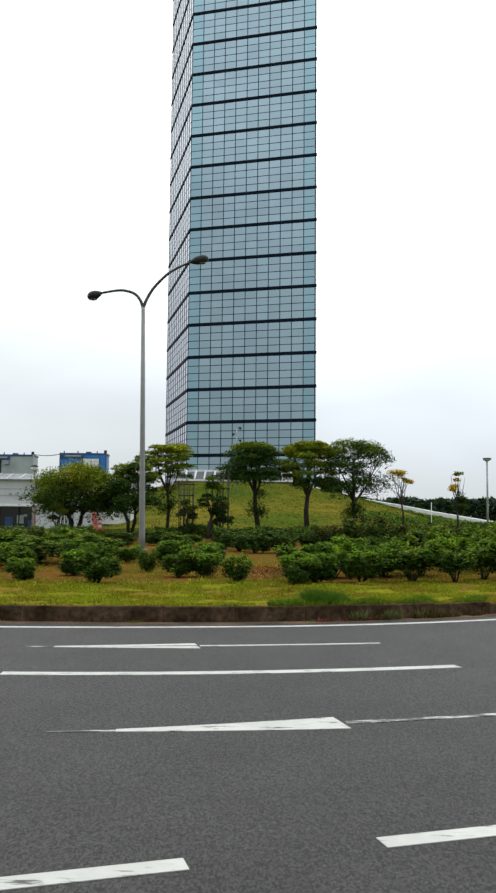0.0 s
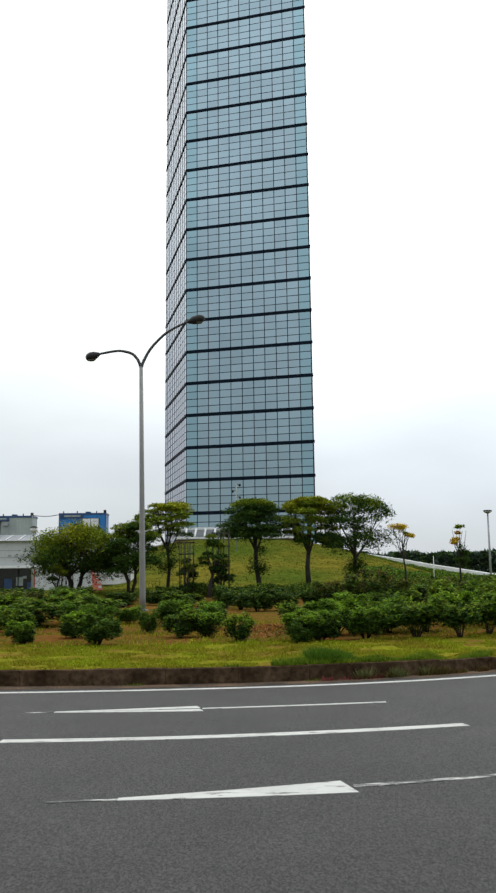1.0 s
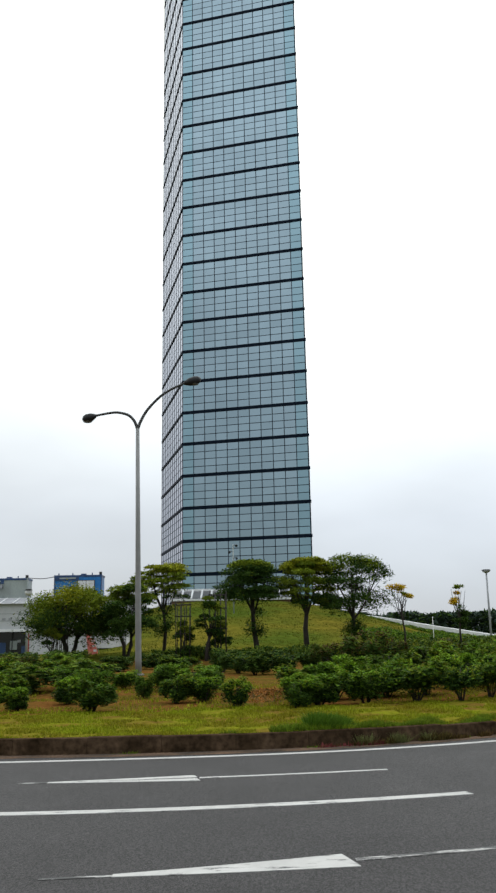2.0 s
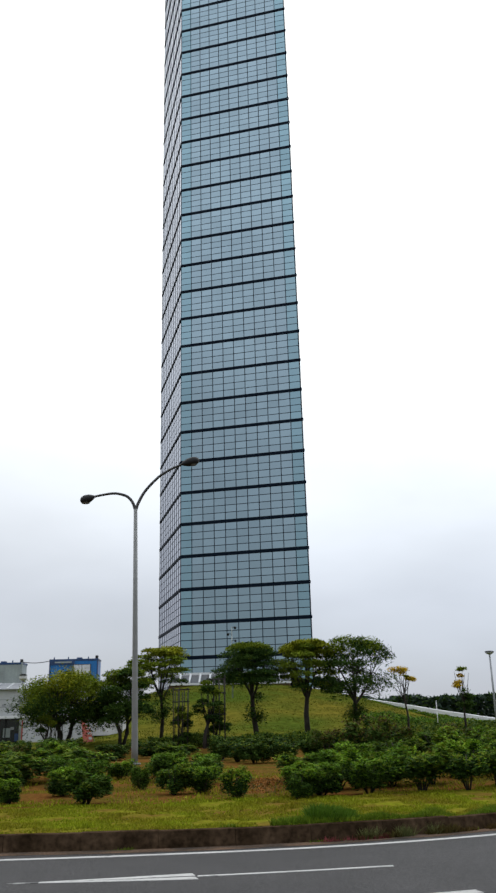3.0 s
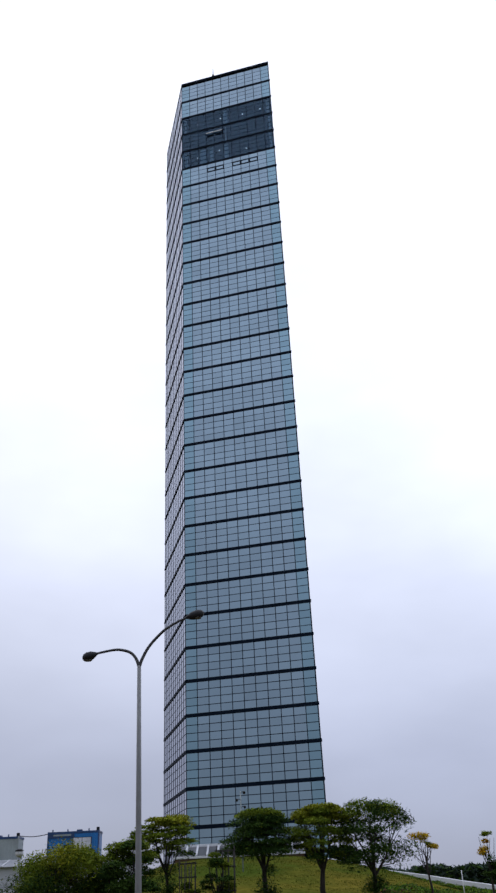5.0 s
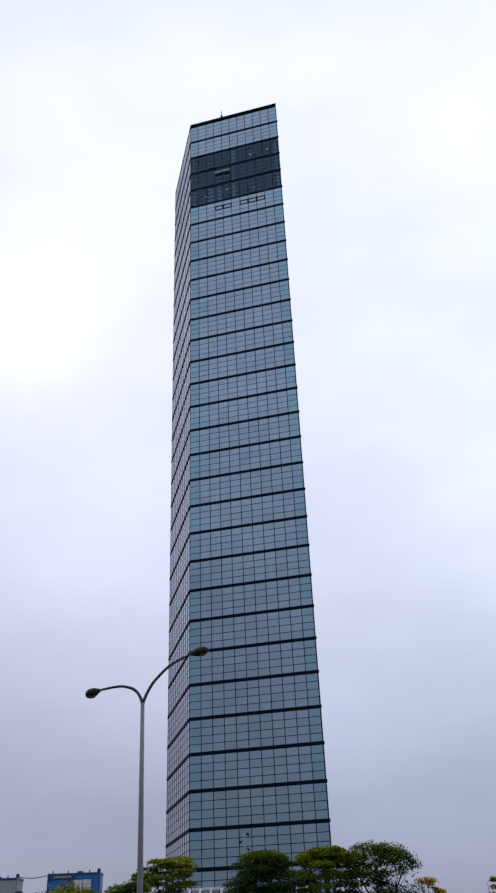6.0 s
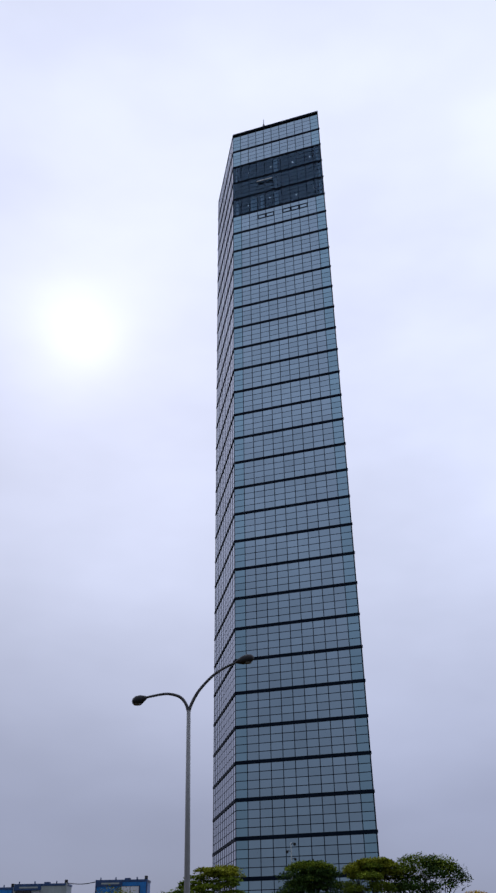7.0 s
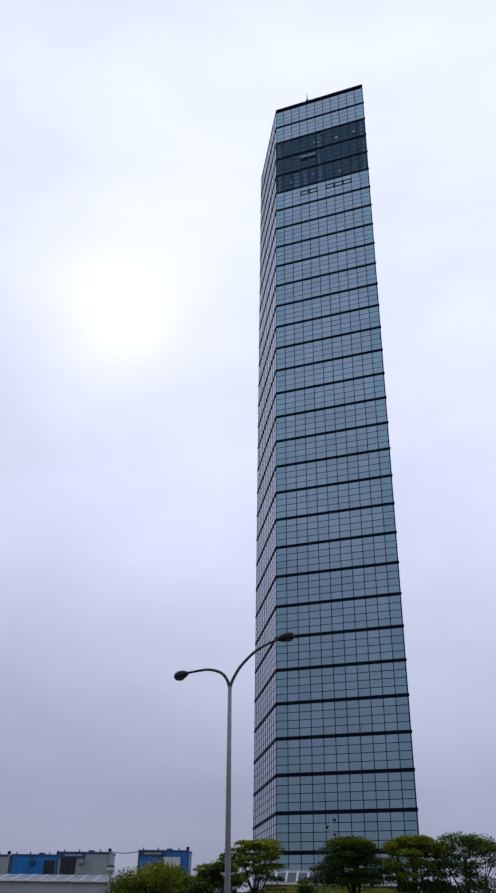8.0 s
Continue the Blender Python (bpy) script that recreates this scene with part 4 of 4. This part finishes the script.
blades("weeds", 4500, (0.6, 1.8, 0.15, 1.2), 0.17, TUFT, 3, "thick tuft of tall green grass", lambda x, d: ((x - 1.2) / 0.32) ** 2 + ((d - 0.6) / 0.36) ** 2 < 1 + 1.1 * noise.noise((x * 4, d * 4, 1)), width=0.008)
blades("grass", 30000, (-12, 19, 37.5, 78), 0.06, MOUND_BLADE, 6, "rough turf covering the mound", lambda x, d: noise.noise((x * 0.5, d * 0.5, 3)) > -0.25, width=0.03)
blades("weeds", 330, (0.9, 1.9, -0.12, -0.02), 0.075, WEED_RED, 17, "small pinkish red weeds in the gutter", lambda x, d: noise.noise((x * 5.0, 0, 3)) > -0.2)
blades("weeds", 500, (1.5, 2.6, -0.07, 0.0), 0.16, GRASS_DRY, 18, "pale straggling weeds against the kerb", lambda x, d: noise.noise((x * 4.0, 0, 6)) > 0.08, width=0.007)
blades("weeds", 1500, (1.2, 3.6, -0.09, 0.0), 0.10, LEAF_RUST, 7, "reddish weeds at the foot of the kerb", lambda x, d: noise.noise((x * 2.0, 0, 9)) > -0.1)
blades("weeds", 900, (-5, 6, -0.06, 0.0), 0.05, GRASS_LUSH, 8, "small green weeds in the gutter", lambda x, d: noise.noise((x * 1.5, 0, 4)) > 0.15)
blades("grass", 16000, (-9, 10, 3.9, 14), 0.05, GRASS, 4, "sparse dry grass between the shrubs", lambda x, d: noise.noise((x * 0.8, d * 0.8, 5)) > -0.1)


def dry_leaves(x, y, w, d, n, seed):
    """Fallen leaves lying on the soil in a ragged patch."""
    rng = np.random.default_rng(seed)
    c = rng.normal(size=(n, 2)) * np.array((w, d)) / 2
    pts = [(x + a, y + b, ground_z(x + a, y + b) + 0.015 + 0.03 * rng.random()) for a, b in c]
    ob = mesh_part("dry_leaves", leaf_mesh("dry_leaves", pts, 0.035, rng, [LEAF_FALLEN, LEAF_RUST], [0.7, 0.3]), None)
    tagged(ob, "orange-brown fallen leaves on bare soil", "leaves", kind="stuff")


dry_leaves(0.38, 19.6, 0.45, 1.6, 1500, 1)


def hedge(name, x0, x1, y, depth, h, n, mats, weights, seed, label, size=0.09):
    rng = np.random.default_rng(seed)
    xs = rng.uniform(x0, x1, n)
    ys = y + rng.uniform(-depth / 2, depth / 2, n)
    pts = []
    for a, b in zip(xs, ys):
        top = h * (0.75 + 0.35 * noise.noise((a * 0.6, b * 0.6, seed)) + 0.12 * noise.noise((a * 2.1, b, 1)))
        pts.append((a, b, ground_z(a, b) + top * math.sqrt(rng.uniform(0.0, 1))))
    ob = mesh_part(name, leaf_mesh(name, pts, size, rng, mats, weights), None)
    tagged(ob, label, "hedge", kind="stuff")


hedge("hedge", -5, 13.5, 46.6, 1.6, 0.6, 14000, [LEAF_DARK, LEAF_OLIVE], [0.6, 0.4], 1, "dark green clipped hedge along the mound's foot")
hedge("hedge", 8.5, 20, 66, 5, 0.8, 6000, [LEAF_SHRUB, LEAF_DARK], [0.5, 0.5], 5, "dark green clipped hedge under the ramp wall", 0.1)
hedge("hedge", 9, 30, 55, 6, 0.7, 9000, [LEAF_OLIVE, LEAF_DARK], [0.5, 0.5], 2, "low olive hedge below the ramp", 0.12)
hedge("far_bushes", 7.6, 10.5, 97, 3, 1.7, 1200, [LEAF_DARK, FAR_LEAF], [0.5, 0.5], 3, "dark bushes on the mound beside the tower", 0.25)


def far_wood():
    rng = np.random.default_rng(9)
    pts = []
    for i in range(26000):
        x = rng.uniform(20, 190)
        y = rng.uniform(245, 262)
        top = 8.6 + 1.3 * noise.noise((x * 0.12, 0, 0)) + 0.9 * noise.noise((x * 0.4, y * 0.1, 4))
        pts.append((x, y, top * math.sqrt(rng.uniform(0, 1)) - 0.2))
    ob = mesh_part("far_woods", leaf_mesh("far_woods", pts, 0.95, rng, [FAR_LEAF, LEAF_DARK], [0.7, 0.3]), None)
    tagged(ob, "distant dark line of woods on the skyline", "woods", kind="stuff")


far_wood()


def ramp_hedge():
    """Rough grass and bushes grown up against the front of the ramp wall."""
    rng = np.random.default_rng(15)
    pts = []
    for i in range(7000):
        t = rng.random()
        x, y, top = 12.4 + 9.6 * t, 94.6 - 29 * t, 3.68 - 2.92 * t
        top += 0.25 * noise.noise((t * 30, 0, 2)) - 0.05
        g = ground_z(x, y)
        pts.append((x - rng.uniform(0.1, 1.0), y - rng.uniform(0.1, 0.8), g + max(0.1, top - g) * math.sqrt(rng.random())))
    ob = mesh_part("hedge", leaf_mesh("hedge", pts, 0.13, rng, [LEAF_SHRUB, LEAF_DARK, LEAF_OLIVE], [0.4, 0.3, 0.3]), None)
    tagged(ob, "rough green bushes along the ramp's white wall", "hedge", kind="stuff")


ramp_hedge()


# ================= ramp parapet and mound-top skylight =================
def build_ramp():
    ramp = thing("ramp_parapet", 12.93, 95, 0, "long white parapet wall sloping down the mound", "parapet", kind="structure")
    pts = [Vector(p) for p in ((0, 0, 3.99), (2.4, -6.5, 3.3), (4.8, -13, 2.52), (7.8, -23, 1.55), (9.6, -29, 1.1))]
    for a, b in zip(pts, pts[1:]):
        d = Vector((b.x - a.x, b.y - a.y, 0))
        nrm = Vector((-d.y, d.x, 0)).normalized() * 0.15
        bm = bmesh.new()
        vs = []
        for p in (a, b):
            for s, dz in ((-1, -1.2), (1, -1.2), (1, 0), (-1, 0)):
                vs.append(bm.verts.new(p + nrm * s + Vector((0, 0, dz if dz else 0))))
        for k in range(4):
            bm.faces.new((vs[k], vs[(k + 1) % 4], vs[4 + (k + 1) % 4], vs[4 + k]))
        bm.faces.new(vs[:4][::-1])
        bm.faces.new(vs[4:])
        bmesh.ops.recalc_face_normals(bm, faces=bm.faces[:])
        part("wall_panel", bm, WHITE_TRIM, ramp)


build_ramp()


def build_skylight():
    """Glazed lean-to with white bars along the foot of the tower."""
    s = thing("entrance_canopy", -0.4, 90.2, 5.42, "sloped glazed canopy with white bars at the tower foot", "canopy")
    x0, x1, y0, y1 = -7.35, 5.0, 0.0, 3.0
    z0, z1 = 0.35, 1.3
    part("glazing", box(bmesh.new(), x0, -0.02, 0, x1, math.hypot(y1, z1 - z0), 0.04, m=Matrix.Translation((0, y0, z0)) @ Matrix.Rotation(math.atan2(z1 - z0, y1), 4, "X")), CANOPY_GLASS, s, "dark grey glazing")
    n = 12
    for i in range(n + 1):
        x = x0 + (x1 - x0) * i / n
        part("bar", box(bmesh.new(), x - 0.09, -0.05, 0.045, x + 0.09, math.hypot(y1, z1 - z0), 0.16, m=Matrix.Translation((0, y0, z0)) @ Matrix.Rotation(math.atan2(z1 - z0, y1), 4, "X")), WHITE_TRIM, s, "white glazing bar")
    part("gutter", box(bmesh.new(), x0 - 0.1, -0.2, 0.15, x1 + 0.1, 0.0, 0.36, bevel=0.03), WHITE_TRIM, s, "white gutter")
    part("ridge", box(bmesh.new(), x0 - 0.1, y1 - 0.05, 1.25, x1 + 0.1, y1 + 0.2, 1.55, bevel=0.03), WHITE_TRIM, s, "white ridge beam")
    part("wall", box(bmesh.new(), x0, 0.02, -0.6, x1, 0.3, 0.3), material("brown_brick_wall", (0.16, 0.10, 0.06), 0.85), s, "low brown wall")


build_skylight()


# ================= pavilion with containers on its roof =================
BY = 100.0


def build_pavilion():
    p = thing("pavilion", -24, BY, ground_z(-24, BY), "long low white pavilion with a dark shop front", "building")
    zb = -p.location.z

    def b(name, x0, y0, z0, x1, y1, z1, mat, label="", bevel=0.0, parent=p):
        return part(name, box(bmesh.new(), x0 + 24, y0 - BY, z0 + zb, x1 + 24, y1 - BY, z1 + zb, bevel), mat, parent, label)
    left, right = -48.0, -13.0
    b("wall", left, BY, 2.95, right, BY + 0.3, 6.05, WHITE, "white upper wall")
    b("wall", -25.1, BY, -0.1, right, BY + 0.3, 2.95, WHITE, "white lower wall")
    b("wall", right - 0.3, BY + 0.3, -0.1, right, BY + 14, 6.05, WHITE)
    b("wall", left, BY + 14, -0.1, right, BY + 14.3, 6.05, WHITE)
    b("wall", left, BY + 0.3, -0.1, left + 0.3, BY + 14, 6.05, WHITE)
    b("shop_window", left, BY + 0.9, -0.1, -25.1, BY + 1.0, 2.95, SHOP_DARK, "dark recessed shop front glass")
    for i in range(11):
        x = left + 0.3 + i * 2.3
        b("post", x, BY + 0.75, 0, x + 0.1, BY + 0.88, 2.95, DARK_STEEL)
    # flat panels added on the glass in place of goods inside the shop
    for i, (x, z0, w, h, mt) in enumerate(((-27.2, 0.9, 0.8, 1.0, GREY), (-28.6, 0.4, 0.9, 1.3, BLUE_DARK), (-25.9, 0.5, 0.6, 0.8, BLUE_DARK), (-30.2, 1.0, 1.0, 0.8, GREY), (-26.4, 1.7, 0.4, 0.3, PALE), (-31.8, 0.5, 0.8, 1.1, BLUE_DARK))):
        b("goods_panel", x, BY + 0.86, z0, x + w, BY + 0.895, z0 + h, mt, "flat panel standing in for goods inside the shop")
    b("fascia", left, BY - 0.25, 2.9, right + 0.1, BY - 0.004, 3.2, WHITE_TRIM, "white fascia edge")
    for z in (4.1, 4.9):
        b("groove", left, BY - 0.03, z, -21.0, BY - 0.004, z + 0.07, PALE, "thin grey line on the wall")
    for i in range(4):
        b("sign_bar", -28 + i * 0.75, BY - 0.05, 4.2, -27.6 + i * 0.75, BY - 0.034, 4.45, PALE, "small grey sign lettering block")
    # pitched lean-to roof edge with white ribs
    ang = math.atan2(0.72, 3.0)
    m = Matrix.Translation((0, BY - 0.4 - BY, 6.0 + zb)) @ Matrix.Rotation(ang, 4, "X")
    part("roof", box(bmesh.new(), left + 24 - 0.3, 0, 0, right + 24 + 0.3, 3.2, 0.06, m=m), PALE, p, "grey sloping roof sheet")
    for i in range(23):
        x = left + 24 + 0.2 + i * 1.5
        part("rib", box(bmesh.new(), x, 0.0, 0.064, x + 0.14, 3.2, 0.16, m=m), WHITE_TRIM, p, "white roof rib")
    b("ridge", left - 0.3, BY + 2.5, 6.6, right + 0.3, BY + 2.8, 6.85, WHITE_TRIM, "white ridge cap")
    b("deck", left, BY + 2.8, 6.4, right, BY + 13.9, 6.6, PALE, "flat roof deck")
    b("red_panel", -25.05, BY - 0.06, 0.1, -24.8, BY - 0.004, 2.7, RED, "red strip beside the shop front")


build_pavilion()


def container(x0, x1, zt, mat, label, window=None, dark=None, panel=False, y=BY + 4, zb=6.6):
    c = thing("roof_container", (x0 + x1) / 2, y, zb, label, "container", "containers on the pavilion roof")
    w, h = x1 - x0, zt - zb
    bm = box(bmesh.new(), -w / 2, 0, 0.02, w / 2, 2.4, h, bevel=0.05)
    part("body", bm, mat, c)
    for i in range(int(w / 0.4)):
        xx = -w / 2 + 0.2 + i * 0.4
        part("corrugation", box(bmesh.new(), xx, -0.035, 0.12, xx + 0.2, -0.004, h - 0.22), mat, c)
    part("top_rail", box(bmesh.new(), -w / 2 - 0.05, -0.07, h - 0.2, w / 2 + 0.05, 2.47, h + 0.03, bevel=0.02), BLUE_DARK, c, "dark blue roof rail")
    for s in (-1, 1):
        part("corner_post", box(bmesh.new(), s * w / 2 - 0.07, -0.08, 0, s * w / 2 + 0.07, 0.06, h + 0.05, bevel=0.015), BLUE_DARK if mat is BLUE else mat, c)
    if panel:
        part("sign_board", box(bmesh.new(), -w / 2, -0.16, h - 0.62, w * 0.02, -0.09, h - 0.06, bevel=0.01), BLUE_DARK, c, "dark blue sign board with an unreadable pale bar")
        part("sign_bar", box(bmesh.new(), -w / 2 + 0.6, -0.18, h - 0.42, -w * 0.04, -0.162, h - 0.26), GREY, c, "pale bar of unreadable lettering")
    if window:
        a, b = window
        fr = part("window", box(bmesh.new(), a - 0.06, -0.12, 0.1, b + 0.06, -0.05, h - 0.6, bevel=0.01), DARK_STEEL, c, "window frame")
        for i in range(2):
            u, v = a + (b - a) * i / 2 + 0.03, a + (b - a) * (i + 1) / 2 - 0.03
            part("pane", box(bmesh.new(), u, -0.14, 0.14, v, -0.122, h - 0.66), CLOTH if not dark else SHOP_DARK, fr, "white blinded pane" if not dark else "dark glass pane")
    bx = bmesh.new()
    box(bx, w / 2 - 0.3, 0.2, h + 0.02, w / 2 + 0.02, 0.5, h + 0.4, bevel=0.03)
    part("floodlight", bx, DARK_STEEL, c, "small dark floodlight")
    if not panel or mat is not BLUE:
        part("air_conditioner", box(bmesh.new(), -w * 0.1, -0.4, h * 0.55, -w * 0.1 + 0.6, -0.05, h * 0.55 + 0.42, bevel=0.03), BLUE_DARK if mat is BLUE else PALE, c, "small wall-hung air conditioner unit")
    for q in (-0.42, -0.12, 0.3):
        part("roof_stub", tube(bmesh.new(), [(w * q, 0.15, h), (w * q, 0.15, h + 0.28)], 0.07, 8), BLUE_DARK, c)
    part("hatch", box(bmesh.new(), w * 0.05, 0.3, h + 0.02, w * 0.05 + 0.6, 0.9, h + 0.22, bevel=0.03), BLUE_DARK, c)
    return c


container(-23.0, -17.4, 9.5, BLUE, "bright blue steel container cabin with white-blinded window", (0.0, 2.0), panel=True)
container(-32.1, -26.3, 9.25, GREY, "pale grey-green container cabin with dark doorway", (-2.6, -1.0), dark=True, panel=True)
container(-37.6, -32.25, 8.95, BLUE, "bright blue steel container cabin beside a grey one", (1.2, 2.3), dark=True)
container(-44.0, -38.0, 8.9, GREY, "pale grey container cabin at the roof's end")


def roof_cable():
    c = thing("roof_cable", -24.7, BY + 4, 9.3, "thin dark cable strung between two containers", "cable")
    part("cable", tube(bmesh.new(), [(-1.65 + 3.4 * i / 8, 0, 0.02 - 0.18 * math.sin(math.pi * i / 8) + 0.05 * i / 8) for i in range(9)], 0.045, 6), DARK_STEEL, c)


roof_cable()


# ================= poles, banner, tent =================
def pole_lamp(x, y, top, label, head):
    z = ground_z(x, y)
    p = thing("lamp_post", x, y, z, label, "lamp post")
    h = top - z
    part("pole", tube(bmesh.new(), [(0, 0, -0.05), (0, 0, h * 0.5), (0, 0, h - 0.2)], [0.09, 0.08, 0.065], 10), PALE, p)
    bm = bmesh.new()
    if head == "tray":
        tube(bm, [(0, 0, h - 0.22), (0, 0, h - 0.1), (0, 0, h)], [0.08, 0.3, 0.36], 14)
        part("lamp_head", bm, PALE, p, "flared lamp head")
        part("cap", tube(bmesh.new(), [(0, 0, h + 0.01), (0, 0, h + 0.07)], [0.38, 0.3], 14), DARK_STEEL, p)
    else:
        bmesh.ops.create_uvsphere(bm, u_segments=14, v_segments=10, radius=0.26)
        for v in bm.verts:
            v.co.z = v.co.z * 0.8 + h
        part("globe", bm, CLOTH, p, "round pale globe")
        part("cap", tube(bmesh.new(), [(0, 0, h + 0.16), (0, 0, h + 0.26)], [0.3, 0.12], 12), DARK_STEEL, p)


pole_lamp(-15.05, 60, 4.95, "slim grey post with a round pale lamp", "globe")
pole_lamp(19.58, 70, 6.7, "grey lamp post with a flared head beside the ramp", "tray")


def build_camera_mast():
    x, y = -1.06, 75
    z = ground_z(x, y)
    m = thing("equipment_mast", x, y, z, "slim grey mast with loudspeakers and floodlights", "mast")
    h = 9.7 - z
    part("pole", tube(bmesh.new(), [(0, 0, -0.05), (0, 0, h)], [0.06, 0.04], 10), GREY, m)
    for dx, dz, w in ((-0.22, -0.65, 0.28), (0.22, -1.2, 0.26), (0.3, -1.55, 0.24), (0.2, -0.1, 0.3)):
        part("bracket", tube(bmesh.new(), [(0, 0, h + dz), (dx, -0.1, h + dz + 0.05)], 0.025, 6), DARK_STEEL, m)
        bm = bmesh.new()
        tube(bm, [(dx, -0.05, h + dz + 0.06), (dx + 0.06 * (1 if dx > 0 else -1), -0.2, h + dz), (dx + 0.1 * (1 if dx > 0 else -1), -0.34, h + dz - 0.06)], [0.05, w * 0.26, w * 0.4], 10)
        part("floodlight", bm, DARK_STEEL, m, "dark floodlight")


build_camera_mast()


def white_pole():
    x, y = 13.27, 62
    z = ground_z(x, y)
    p = thing("marker_pole", x, y, z, "thin white pole standing in the grass", "pole")
    part("pole", tube(bmesh.new(), [(0, 0, -0.05), (0, 0, 2.9 - z)], [0.028, 0.024], 8), WHITE_TRIM, p)


white_pole()


def build_banner():
    x, y = -10.2, 58
    z = ground_z(x, y)
    b = thing("banner_flag", x, y, z, "salmon red banner with pale bars of unreadable writing", "banner")
    part("pole", tube(bmesh.new(), [(0.5, 0, 0), (0.0, 0, 1.45)], 0.02, 6), STEEL, b)
    bm = bmesh.new()
    rows = []
    for i in range(9):
        t = i / 8
        cx = 0.42 - 0.42 * t
        rows.append([bm.verts.new((cx - 0.02 - 0.68 * (1 - 0.4 * t) * u, 0.05 * math.sin(3 * t + 2 * u), 0.02 + 1.38 * t)) for u in (0, 0.33, 0.66, 1)])
    for a, c in zip(rows, rows[1:]):
        for k in range(3):
            bm.faces.new((a[k], a[k + 1], c[k + 1], c[k]))
    ob = part("cloth", bm, PINK, b, "salmon cloth")
    so = ob.modifiers.new("thick", "SOLIDIFY")
    so.thickness = 0.01
    for i in range(4):
        part("bar", box(bmesh.new(), -0.14 + 0.08 * (3 - i), -0.10, 0.18 + i * 0.3, 0.06 + 0.08 * (3 - i), -0.08, 0.33 + i * 0.3), CLOTH, b, "pale bar of unreadable writing")


build_banner()


def build_tent(x0, x1, y, h, label):
    z = ground_z((x0 + x1) / 2, y)
    t = thing("event_tent", (x0 + x1) / 2, y, z, label, "tent")
    w = (x1 - x0) / 2
    bm = bmesh.new()
    box(bm, -w, 0, 0, w, 2.0, h * 0.75, bevel=0.03)
    part("wall", bm, CLOTH, t)
    bm = bmesh.new()
    vs = [bm.verts.new(c) for c in ((-w - .1, -.1, h * .752), (w + .1, -.1, h * .752), (w + .1, 2.1, h * .752), (-w - .1, 2.1, h * .752), (0, 1.0, h))]
    for f in ((0, 1, 4), (1, 2, 4), (2, 3, 4), (3, 0, 4), (3, 2, 1, 0)):
        bm.faces.new([vs[k] for k in f])
    part("roof", bm, CLOTH, t)
    for s in (-1, 1):
        part("pole", tube(bmesh.new(), [(s * w, -0.05, 0), (s * w, -0.05, h * 0.75)], 0.03, 6), STEEL, t)


build_tent(-10.6, -8.4, 61, 2.1, "white cloth tent beside the pavilion")
